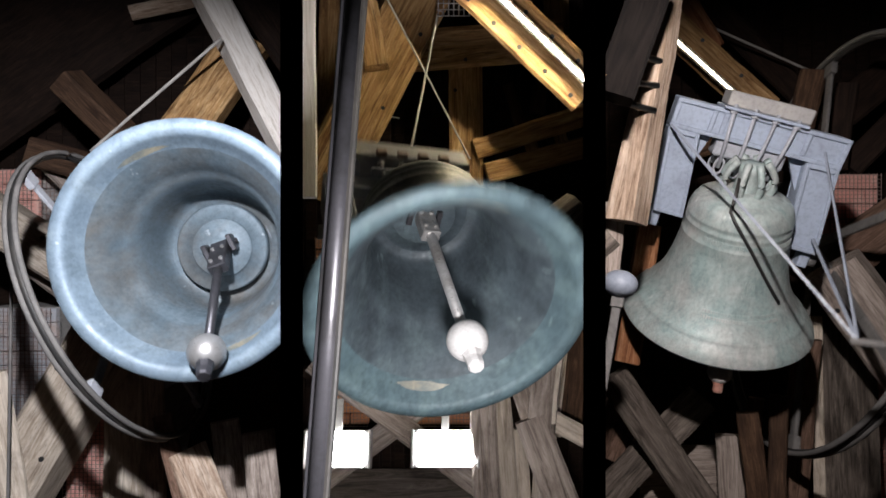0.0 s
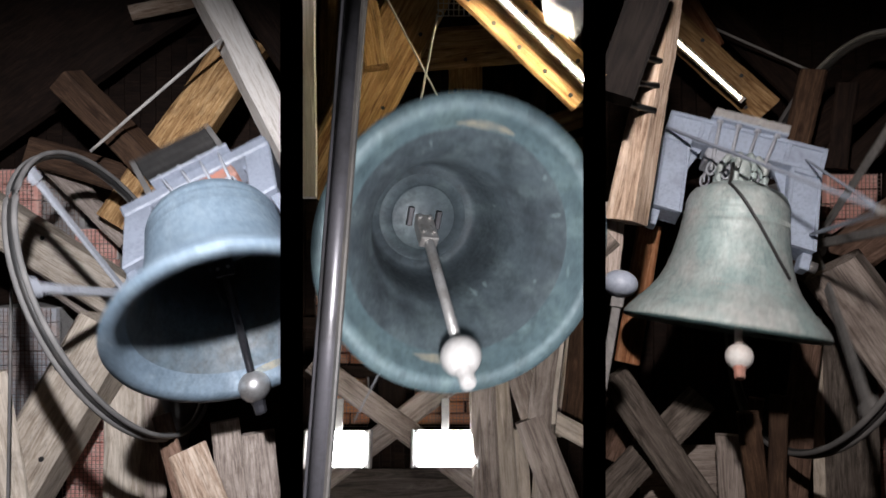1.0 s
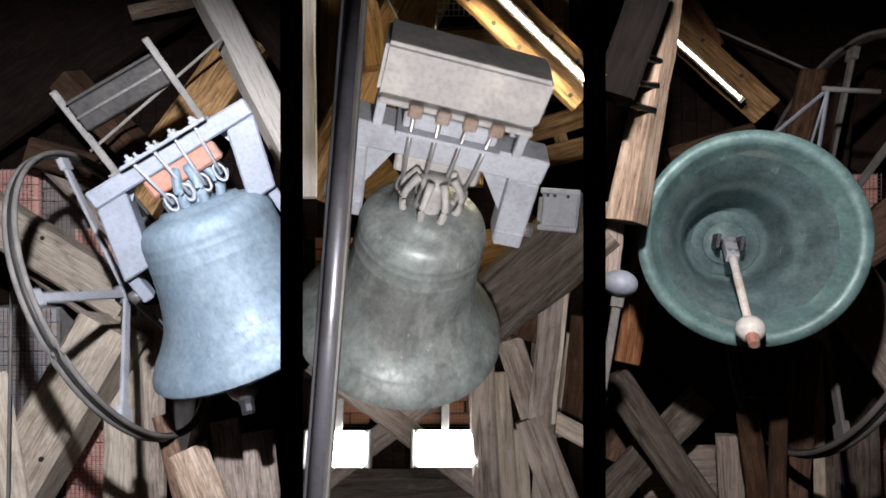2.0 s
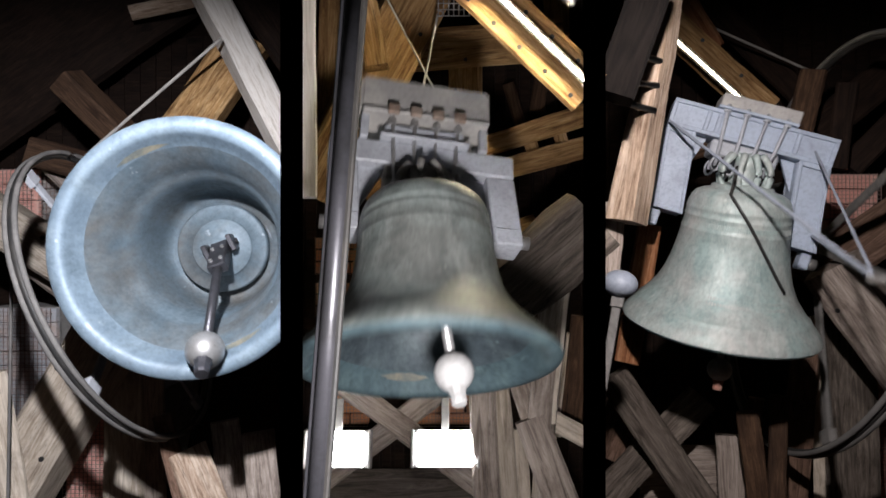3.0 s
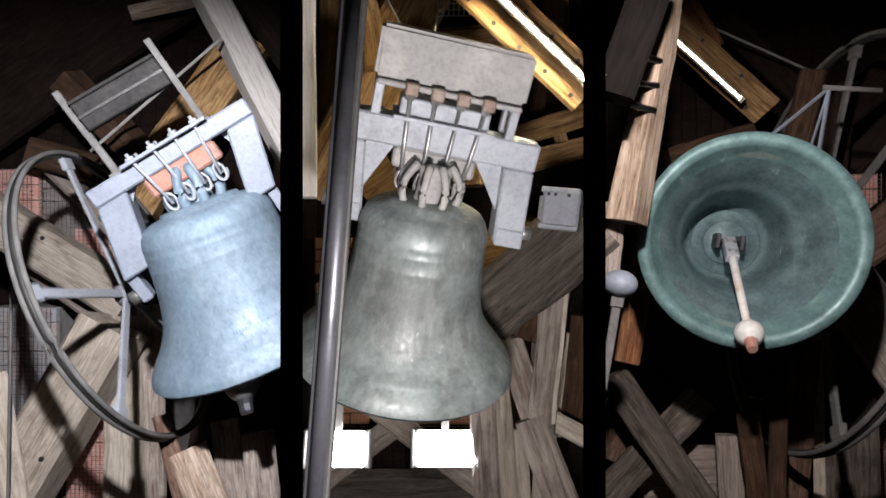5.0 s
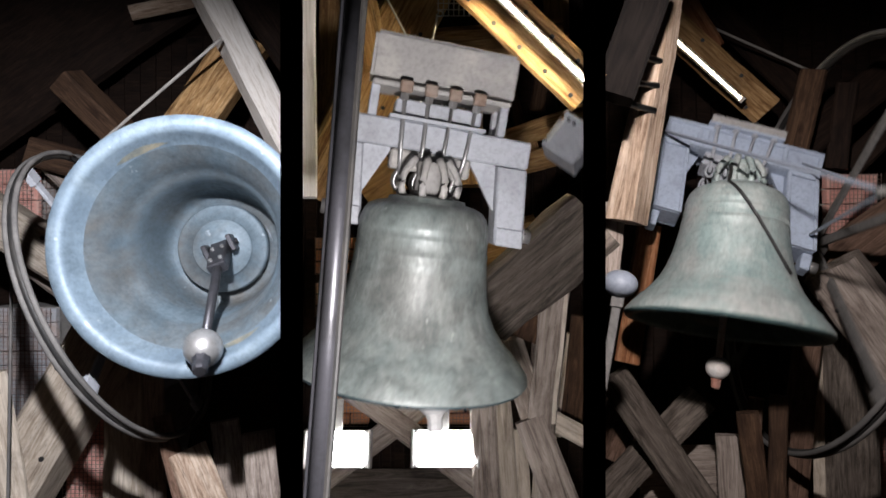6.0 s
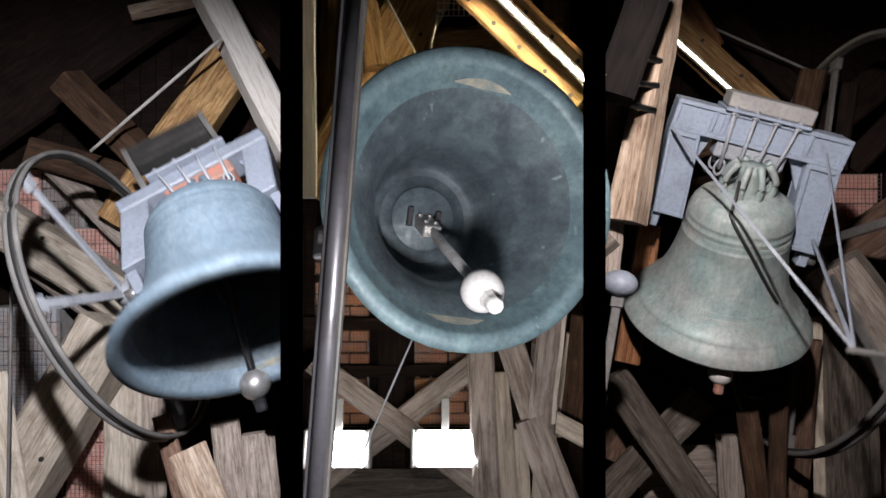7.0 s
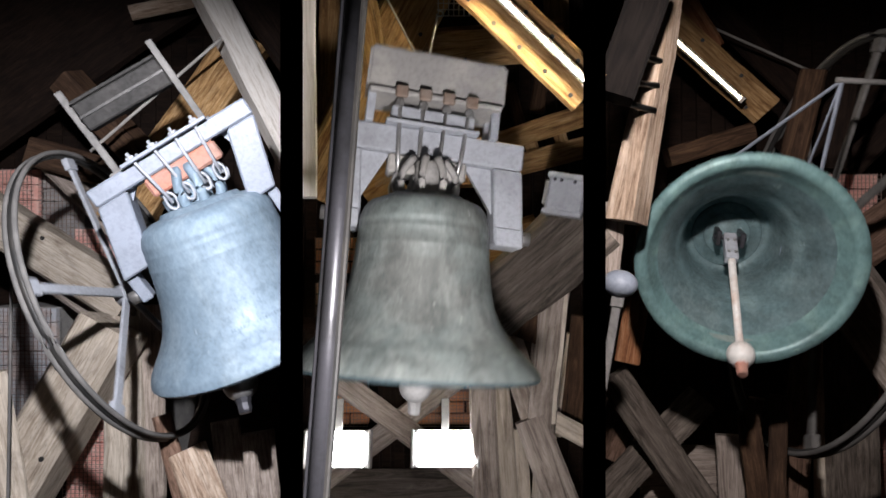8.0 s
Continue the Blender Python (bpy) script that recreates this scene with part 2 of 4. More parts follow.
# Shell added to close the place, mostly unseen; walls and ceiling near-black.
slab("floor", (-7, -2.2, -0.1), (7, 7.5, 0), W_BROWN, "dusty brown plank floor")
slab("ceiling", (-7, -2.2, 7.5), (7, 7.5, 7.6), W_GLOOM, "dark boarded ceiling")
slab("wall_north", (-7, 7.4, 0), (7, 7.5, 7.5), W_GLOOM, "dark boarded tower wall")
slab("wall_south", (-7, -2.3, 0), (7, -2.2, 7.5), W_GLOOM, "dark boarded tower wall")
slab("wall_west", (-7.1, -2.2, 0), (-7, 7.4, 7.5), W_GLOOM, "dark boarded tower wall")
slab("wall_east", (7, -2.2, 0), (7.1, 7.4, 7.5), W_GLOOM, "dark boarded tower wall")


def partition(name, left, right, far):
    """A black wedge added as the border between two bay views, thin in front and thick at the back; it keeps their
    light apart. left and right are its slopes.
    """
    bm = bmesh.new()
    vs = [bm.verts.new(CAM @ Vector((k * d, y * (0.3 + d), -d))) for d in (0.14, far) for y in (-1, 1) for k in (left, right)]
    for f in ((0, 1, 3, 2), (4, 5, 7, 6), (0, 1, 5, 4), (2, 3, 7, 6), (0, 2, 6, 4), (1, 3, 7, 5)):
        bm.faces.new([vs[i] for i in f])
    return tagged(part(name, bm, BLACK), "matt black wedge added as border between bell bays", "wall", kind="structure")


# Added borders, no walls of the tower; they also block light between bays.
partition("wall_divider_1", -0.2572, -0.2215, 3.2)
partition("wall_divider_2", 0.2215, 0.2572, 8.0)


def bay_wall(name, a, b, c, boards, material, label, thick):
    """A wall of upright boards spanned by a (corner), b (along) and c (up), seen from the standing place."""
    a, b, c = Vector(a), Vector(b), Vector(c)
    x, y = (b - a), (c - a)
    n = x.cross(y).normalized()
    if n.dot(EYE - a) > 0:
        n = -n
    m = Matrix((x.normalized(), n, y.normalized())).transposed().to_4x4()
    wall = part(name, box_bm((0, 0.03, 0), (x.length, thick, y.length), 0), W_GLOOM)
    wall.matrix_world = Matrix.Translation(a) @ m
    tagged(wall, label, "wall", kind="structure")
    w = x.length / boards
    for i in range(boards):
        lo, hi = i * w + random.uniform(0.002, 0.01), (i + 1) * w - random.uniform(0.002, 0.012)
        part("plank", box_bm((lo, random.uniform(-0.006, 0.008), 0), (hi, 0.026, y.length), 0.003), material, wall)
    return wall


# Boards are near-black so that the unlit depth behind the bells is painted in.
bay_wall("wall_bay_1", (-6.462, 9.077, 1.107), (-2.196, 9.077, 1.107), (-6.462, 4.678, 9.381), 22, W_GLOOM, "boarded wall behind a bell, darkened for gloom", 0.1)
bay_wall("wall_bay_2", (-0.764, 3.714, 1.339), (0.764, 3.714, 1.339), (-0.764, 1.914, 4.725), 24, W_GLOOM, "boarded wall behind a bell, darkened for gloom", 0.06)
bay_wall("wall_bay_3", (1.326, 6.399, 1.223), (4.615, 6.399, 1.223), (1.326, 3.298, 7.056), 26, W_GLOOM, "boarded wall behind a bell, darkened for gloom", 0.1)


# ---- bells ----
def profile(height, lip, waist=1.0, ramp=0.5, bands=1.0):
    """Outer and inner outline of a bell; waist widens or narrows it above the sound bow; bands is how far the mouldings stand out."""
    k, r = height / 0.755, lip / 0.5
    outer = [(0.47, 0.0), (0.492, 0.004), (0.5, 0.018), (0.495, 0.04), (0.478, 0.07), (0.455, 0.1), (0.4455, 0.112), (0.4385 + 0.0065 * bands, 0.12), (0.432, 0.127), (0.396, 0.175), (0.362, 0.23),
             (0.335, 0.3), (0.317, 0.38), (0.306, 0.46), (0.299, 0.53), (0.298 + 0.004 * bands, 0.536), (0.298 + 0.004 * bands, 0.546), (0.297, 0.552), (0.294, 0.6), (0.293 + 0.004 * bands, 0.605), (0.293 + 0.004 * bands, 0.614), (0.292, 0.62),
             (0.291, 0.64), (0.2905 + 0.0035 * bands, 0.645), (0.2905 + 0.0035 * bands, 0.655), (0.29, 0.662), (0.286, 0.68), (0.274, 0.71), (0.254, 0.735), (0.215, 0.752), (0.175, 0.76), (0.17, 0.775), (0.1, 0.785), (0, 0.787)]
    inner = [(0, 0.715), (0.195, 0.715), (0.2, 0.7), (0.228, 0.695), (0.247, 0.67), (0.258, 0.62), (0.268, 0.52), (0.28, 0.42), (0.3, 0.322), (0.306, 0.316), (0.322, 0.25), (0.354, 0.17), (0.395, 0.1), (0.425, 0.05), (0.434, 0.02), (0.446, 0.003), (0.47, 0.0)]

    def fit(b):
        return r * (1 + (waist - 1) * min(1.0, max(0.0, (b - 0.03) / ramp)))
    return [(a * fit(b), b * k) for a, b in outer], [(a * fit(b), b * k) for a, b in inner]


def swing_pose(spec, t):
    """The bell's pose: its x along the bearings, turned about them by the swing at t."""
    w = 2 * math.pi * (t - spec["low"]) / spec["period"]
    c = spec["swing"]
    th = radians(c[0] - c[1] * math.cos(w) + c[2] * math.cos(2 * w) + c[3] * math.cos(3 * w))
    x, u = Vector(spec["axis"]).normalized(), Vector(spec["down"])
    u = (u - x * u.dot(x)).normalized()
    z = -(math.cos(th) * u + math.sin(th) * x.cross(u))
    return Matrix.Translation(spec["pivot"]) @ Matrix((x, z.cross(x), z)).transposed().to_4x4()


def clapper_angle(spec, t):
    """Degrees between clapper and bell, by the phase of the swing."""
    ph = ((t - spec["low"]) / spec["period"]) % 1
    rows = spec["clap"] + [(1.0, spec["clap"][0][1])]
    for (a, x), (b, y) in zip(rows, rows[1:]):
        if a <= ph <= b:
            s = (ph - a) / (b - a)
            s = s * s * (3 - 2 * s) * 0.5 + s * 0.5
            return x + (y - x) * s
    return 0.0


def make_bell(spec):
    bell = new("church_bell")
    bell.empty_display_size = 0.2
    tagged(bell, spec["label"], "bell", "swinging bells")
    L, H, tilt = spec["drop"], spec["height"], pose(0, 0, 0, 0, -spec["lean"], 0)
    base = pose(0, -spec["aside"], 0) @ tilt @ pose(0, 0, -L)
    out, inn = profile(H, 0.5, spec["waist"], spec["ramp"], spec["bands"])
    yoke = pose(0, spec["yoke_y"], 0, 0, -spec["yoke_tilt"], 0) @ pose(spec["shift"], 0, 0, -spec["pitch"], 0, -spec["yoke_turn"]) @ pose(0, 0, -L)

    def put(name, bm, material, label="", smooth=False, m=base, parent=None):
        bm.transform(m)
        return part(name, bm, material, parent or bell, label, smooth)

    put("bell_body", lathe_bm(out[2:]), spec["outer"], "", True)
    put("bell_inside", lathe_bm(inn[:-4]), spec["inner"], "inner face of the bell, darker than the outside", True)
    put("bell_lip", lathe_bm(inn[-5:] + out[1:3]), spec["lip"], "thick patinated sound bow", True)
    for q in (-1, 1):
        # worn strike marks where the clapper hits
        mark, (r0, z0), (r1, z1) = bmesh.new(), inn[-5], inn[-4]
        rows = []
        for v in (-1, -0.5, 0, 0.5, 1):
            line = []
            for i in range(17):
                a = (i - 8) / 8
                s = 0.45 + 0.33 * v * (1 - a * a) + 0.05 * noise.noise((a * 4, v * 2, q * 5.0 + L))
                r = r0 + (r1 - r0) * s - 0.0012
                line.append(mark.verts.new((r * math.sin(radians(15 * a)), q * r * math.cos(radians(15 * a)), z0 + (z1 - z0) * s)))
            rows.append(line)
        for ra, rb in zip(rows, rows[1:]):
            for i in range(16):
                mark.faces.new((ra[i], ra[i + 1], rb[i + 1], rb[i]))
        put("strike_mark", mark, spec["mark"], "pale worn strike mark", True)
    k = H / 0.755
    rd, zd = spec["disk"][0], spec["disk"][1] * k
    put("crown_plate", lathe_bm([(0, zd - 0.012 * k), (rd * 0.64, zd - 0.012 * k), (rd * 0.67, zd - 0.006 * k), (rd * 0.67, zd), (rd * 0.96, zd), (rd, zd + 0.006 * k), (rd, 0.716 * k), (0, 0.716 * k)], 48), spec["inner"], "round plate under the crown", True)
    top = 0.775 * k
    yh, half, dep = spec["yoke_high"], spec["half"], spec["yoke_deep"]
    yb, foot = L + spec["yoke_top"] - yh, L + spec["arm_foot"]
    rise = yb - top
    # canons
    put("crown_neck", lathe_bm([(0, top - 0.02), (0.075, top - 0.02), (0.06, top + 0.02), (0.052, top + rise * 0.5), (0.06, top + rise * 0.78), (0, top + rise * 0.8)], 20), spec["canon"], "", True)
    for cx, cy in ((-0.095, -0.03), (0.095, -0.03), (-0.095, 0.03), (0.095, 0.03), (-0.035, -0.085), (0.035, -0.085), (-0.035, 0.085), (0.035, 0.085)):
        o = Vector((cx, cy, 0)).normalized()
        pts = [Vector((cx, cy, top - 0.02)) + o * (0.03 * math.sin(math.pi * s / 10)) - Vector((cx, cy, 0)) * 0.3 * (s / 10) ** 2 + Vector((0, 0, (rise * 0.85 + 0.02) * s / 10)) for s in range(11)]
        put("canon", tube_bm(pts, [spec["canon_thick"] * (0.026 - 0.006 * math.sin(math.pi * s / 10)) for s in range(11)], 8), spec["canon"], "", True)
    # cast decoration: moulded bands, lines of worn lettering and a relief on the waist
    for ang, z0, z1, wide in spec.get("relief", ()):
        def skin(z):
            return max([p[0] + (q[0] - p[0]) * (z - p[1]) / (q[1] - p[1]) for p, q in zip(out, out[1:]) if min(p[1], q[1]) <= z <= max(p[1], q[1]) and p[1] != q[1]] or [0.3])
        bm, a = bmesh.new(), ang - wide / 2
        while a < ang + wide / 2:
            da = 1.2 if random.random() < 0.8 else 2.0
            cell = [bm.verts.new((r * math.cos(radians(g)), r * math.sin(radians(g)), z)) for g in (a, a + da) for z in (z0 * k, z1 * k) for r in (skin(z) - 0.002, skin(z) + 0.0035)]
            for f in ((1, 3, 7, 5), (0, 1, 5, 4), (2, 3, 7, 6), (0, 1, 3, 2), (4, 5, 7, 6)):
                bm.faces.new([cell[i] for i in f])
            a += da + random.uniform(0.5, 0.9)
        put("worn_lettering", bm, spec["outer"], "line of worn raised lettering")

    def yput(name, bm, material, label="", smooth=False, parent=None):
        return put(name, bm, material, label, smooth, yoke, parent)

    paint = spec["paint"]
    def arm_bm(lo, hi, bevel=0.008):
        """A box of a yoke arm, slanted so that its foot stands off by the splay."""
        bm = box_bm(lo, hi, bevel)
        for v in bm.verts:
            v.co.x += spec["splay"] * (yb - v.co.z) / (yb - foot)
        return bm

    yput("yoke_beam", box_bm((-half, -dep / 2, yb), (half, dep / 2, yb + yh), 0.008), paint)
    for s in (-1, 1):
        a, b = sorted((s * half, s * (half - spec["arm"])))
        arm = yput("yoke_arm", arm_bm((a, -dep / 2 + 0.004, foot), (b, dep / 2 - 0.004, yb - 0.002)), paint)
        if spec.get("panels"):
            for f in (-1, 1):
                y0, y1 = sorted((f * dep / 2, f * (dep / 2 + 0.012)))
                for lo, hi in (((a, foot), (a + 0.018, yb)), ((b - 0.018, foot), (b, yb)), ((a + 0.018, foot), (b - 0.018, foot + 0.022)), ((a + 0.018, yb - 0.025), (b - 0.018, yb))):
                    yput("arm_flange", arm_bm((lo[0], y0, lo[1]), (hi[0], y1, hi[1]), 0.003), paint, parent=arm)
        elif spec.get("foot_joint"):
            # the welded foot piece under each arm
            yput("arm_foot", arm_bm((a + 0.004, -dep / 2 - 0.006, foot - 0.004), (b - 0.004, dep / 2 + 0.006, foot + 0.075), 0.006), paint, parent=arm)
        x1, x2 = sorted((s * (half - 0.05), s * half))
        yput("bearing_pin", tube_bm([(s * (half - 0.02) + spec["splay"], 0, L), (s * (half + 0.04) + spec["splay"], 0, L)], 0.03, 16), STEEL, "", True)
        yput("bearing_plate", box_bm((x1 + spec["splay"], -0.045, L - 0.04), (x2 + spec["splay"], 0.045, max(foot, L + 0.04)), 0.006), paint)
        gw, gh = spec["gusset"]
        gusset = bmesh.new()
        x0 = s * (half - spec["arm"])
        vs = [gusset.verts.new((x + spec["splay"] * (yb - z) / (yb - foot), y, z)) for y in (-0.012, 0.012) for x, z in ((x0, yb), (x0 - s * gw, yb), (x0, yb - gh))]
        for f in ((0, 1, 2), (3, 4, 5), (0, 1, 4, 3), (1, 2, 5, 4), (0, 2, 5, 3)):
            gusset.faces.new([vs[i] for i in f])
        yput("gusset", gusset, paint)
    if spec.get("panels"):
        for f in (-1, 1):
            y0, y1 = sorted((f * dep / 2, f * (dep / 2 + 0.014)))
            for z0, z1 in ((yb, yb + 0.022), (yb + yh - 0.022, yb + yh)):
                yput("yoke_flange", box_bm((-half, y0, z0), (half, y1, z1), 0.003), paint)
            for x in (-half + 0.011, -half + 0.19, -0.17, half - 0.19, half - 0.011):
                yput("yoke_rib", box_bm((x - 0.011, y0, yb + 0.022), (x + 0.011, y1 - 0.002 * f, yb + yh - 0.022), 0.003), paint)
    # tie rods with nuts
    for i in range(4):
        x = -0.15 + 0.1 * i
        for f in (-1, 1):
            y = f * (dep / 2 + 0.022)
            ztop = yb + yh + spec["rod_up"]
            rod = yput("tie_rod", tube_bm([(x * 0.8, y * 0.75, top + 0.05), (x * 0.9, y, yb), (x, y, ztop)], spec["rod_thick"], 8), spec["rod"], "", True)
            nut = bmesh.new()
            bmesh.ops.create_cone(nut, cap_ends=True, segments=6, radius1=0.019, radius2=0.019, depth=0.026)
            bmesh.ops.translate(nut, verts=nut.verts, vec=(x, y, ztop - 0.03))
            yput("nut", nut, spec["rod"], parent=rod)
            shackle = tube_bm([Vector((x * 0.8 + 0.022 * math.cos(q), y * 0.75, top + 0.06 + 0.04 * math.sin(q))) for q in [2 * math.pi * j / 14 for j in range(14)]], 0.007, 6, True)
            yput("shackle", shackle, spec["rod"], "", True, parent=rod)
    yput("rod_plate", box_bm((-0.2, -dep / 2 - 0.045, yb + yh), (0.2, dep / 2 + 0.045, yb + yh + 0.016), 0.003), paint)
    yput("saddle", box_bm((-0.17, -dep / 2 * 0.9, top + rise * 0.55), (0.17, dep / 2 * 0.9, yb - 0.002), 0.01), spec["saddle"], "worn saddle block over the crown")
    spec["extra"](spec, put, yput, yb, yh, half, dep, L, top, bell)
    # clapper
    cz = H * spec["hinge_at"]
    hinge = base @ Vector((0, 0, cz))
    n = spec["reach"] * H
    R = spec["ball"]
    clap = part("clapper", tube_bm([(0, 0, -0.02), (0, 0, -0.1), (0, 0, -0.16), (0, 0, -n + R * 0.8)], [0.016, 0.016, spec["shaft"], spec["shaft"] * 0.9], 12), spec["clap_mat"], bell, "", True)
    tagged(clap, spec["clap_label"])
    ball = bmesh.new()
    bmesh.ops.create_uvsphere(ball, u_segments=32, v_segments=20, radius=R)
    bmesh.ops.translate(ball, verts=ball.verts, vec=(0, 0, -n))
    part("clapper_ball", ball, spec["ball_mat"], clap, "", True)
    tip = lathe_bm([(0, -n - R * 1.75), (R * 0.34, -n - R * 1.75), (R * 0.4, -n - R * 1.6), (R * 0.4, -n - R * 1.2), (R * 0.5, -n - R * 0.85), (0, -n - R * 0.8)], 8)
    part("flight", tip, spec["tip_mat"], clap)
    hw = spec["hinge_wide"]
    part("hinge_block", box_bm((-hw, -0.026, -0.17), (hw, 0.026, 0.02), 0.005), spec["hinge_mat"], clap, "bolted steel hinge block")
    for x in (-hw * 0.55, hw * 0.55):
        for z in (-0.04, -0.13):
            bolt = bmesh.new()
            bmesh.ops.create_cone(bolt, cap_ends=True, segments=6, radius1=0.009, radius2=0.009, depth=0.072)
            bolt.transform(pose(x, 0, z, 90, 0, 0))
            part("bolt", bolt, STEEL, clap)
    for x in (-0.06, 0.06):
        put("hinge_lug", box_bm((x - 0.012, -0.04, cz - 0.05), (x + 0.012, 0.04, 0.7 * k), 0.004), DARK_STEEL)
    put("hinge_pin", tube_bm([(-0.082, 0, cz), (0.082, 0, cz)], 0.014, 10), DARK_STEEL, "", True)
    spec["thing"], spec["clapper"], spec["hinge"] = bell, clap, hinge
    bell.matrix_world = swing_pose(spec, 0)
    bell.scale = (spec["size"],) * 3
    return bell


def make_wheel(spec):
    """A grooved rope wheel with flat spokes that turns with its bell."""
    ob = new("rope_wheel")
    tagged(ob, spec["label"], "wheel", "rope wheels")
    R, t = spec["radius"], spec["thick"]

    def ring(name, r, x, w, mat):
        pts = [(x, r * math.cos(2 * math.pi * i / 80), r * math.sin(2 * math.pi * i / 80)) for i in range(80)]
        return part(name, tube_bm(pts, w, 8, True), mat, ob, "", True)
    ring("rim", R, 0, t, spec["groove"])
    for s in (-1, 1):
        ring("rim_flange", R + t * 0.55, s * t * 1.25, t * 0.72, spec["flange"])
    for a in spec["spokes"]:
        bm = box_bm((-t * 0.5, 0.03, -t * 1.3), (t * 0.5, R - t * 0.6, t * 1.3), 0.004)
        bm.transform(pose(0, 0, 0, a, 0, 0))
        spoke = part("spoke", bm, spec["mat"], ob)
        foot = box_bm((-t * 0.9, R - t * 4.5, -t * 2.2), (t * 0.9, R - t * 0.8, t * 2.2), 0.004)
        foot.transform(pose(0, 0, 0, a, 0, 0))
        part("spoke_foot", foot, spec["mat"], spoke)
    part("hub", tube_bm([(-t * 2.5, 0, 0), (t * 2.5, 0, 0)], t * 3.4, 24), spec["mat"], ob, "", True)
    spec["thing"] = ob
    ob.matrix_world = swing_pose(spec, 0)
    return ob


def left_extra(spec, put, yput, yb, yh, half, dep, L, top, bell):
    zt = yb + yh
    for x in (-0.24, 0.185):
        bar = yput("weight_bar", box_bm((x - 0.015, -0.01, zt), (x + 0.015, 0.01, zt + 0.4), 0.003), W_BARS)
        yput("bar_foot", box_bm((x - 0.03, -0.04, zt), (x + 0.03, 0.04, zt + 0.014), 0.003), W_BARS, parent=bar)
    weight = yput("counterweight", box_bm((-0.222, -0.045, zt + 0.2), (0.167, 0.045, zt + 0.32), 0.006), W_DARKSTEEL, "dusty dark grey counterweight box")
    yput("cap_strip", box_bm((-0.222, -0.053, zt + 0.322), (0.167, 0.053, zt + 0.336), 0.003), W_DARKSTEEL, parent=weight)
    yput("weight_seam", box_bm((-0.222, -0.05, zt + 0.255), (0.167, -0.046, zt + 0.268), 0.001), BLACK_IRON, parent=weight)


def mid_extra(spec, put, yput, yb, yh, half, dep, L, top, bell):
    zt = yb + yh
    for x in (-0.27, 0.27):
        for y in (-0.07, 0.07):
            yput("weight_post", box_bm((x - 0.018, y - 0.018, zt), (x + 0.018, y + 0.018, zt + 0.14), 0.004), spec["paint"])
    weight = yput("counterweight", box_bm((-0.3, -0.1, zt + 0.142), (0.3, 0.1, zt + 0.335), 0.014, 2), PAINT_DUSTY, "long dusty grey counterweight box")
    yput("weight_flange", box_bm((-0.285, -0.125, zt + 0.118), (0.285, 0.125, zt + 0.14), 0.006), PAINT_DUSTY, parent=weight)
    for i in range(4):
        x = -0.15 + 0.1 * i
        yput("rod_seat", box_bm((x - 0.026, -0.15, zt + 0.1), (x + 0.026, -0.127, zt + 0.15), 0.006), RUST_STEEL, "rusty rod seat", parent=weight)
    yput("cross_block", box_bm((-0.18, -dep / 2 - 0.01, zt + 0.018), (0.18, dep / 2 + 0.01, zt + 0.085), 0.006), spec["paint"])
    yput("lever_rod", tube_bm([(0.2, 0.08, yb + 0.1), (-0.16, 1.0, yb + 0.1)], 0.0045, 8), PAINT_GREY, "", True)


def right_extra(spec, put, yput, yb, yh, half, dep, L, top, bell):
    yput("cross_block", box_bm((-0.19, -0.09, yb + yh + 0.018), (0.21, 0.09, yb + yh + 0.09), 0.006), PAINT_DUSTY)
    end = Vector((0.37, -0.85, 0.05))
    for a, r in (((-0.4, 0.02, 0.6), 0.009), ((0.33, 0.08, 0.5), 0.007), ((0.36, -0.03, 0.08), 0.01)):
        put("brace_bar", tube_bm([a, end], r, 4), PAINT_STEEL, "flat grey brace bar", False, Matrix())
    put("bar_joint", tube_bm([end - Vector((0.03, 0, 0)), end + Vector((0.24, 0, 0))], 0.014, 10), W_BARS, "", True, Matrix())
    # a cable that hangs from the crown over the waist
    out, pts = profile(spec["height"], 0.5, spec["waist"], spec["ramp"], spec["bands"])[0], [Vector((-0.06, -0.1, top + 0.1)), Vector((-0.07, -0.16, top + 0.03))]
    for i in range(15):
        z, a = spec["height"] * (0.98 - 0.6 * i / 14), radians(-112 + 66 * (i / 14) ** 0.8)
        r = max([p[0] + (q[0] - p[0]) * (z - p[1]) / (q[1] - p[1]) for p, q in zip(out, out[1:]) if min(p[1], q[1]) <= z <= max(p[1], q[1]) and p[1] != q[1]] or [0.2]) + 0.012
        pts.append(Vector((r * math.cos(a), r * math.sin(a), z)))
    put("hanging_cable", tube_bm(pts, 0.008, 8), BLACK_IRON, "thin black cable over the waist", True)


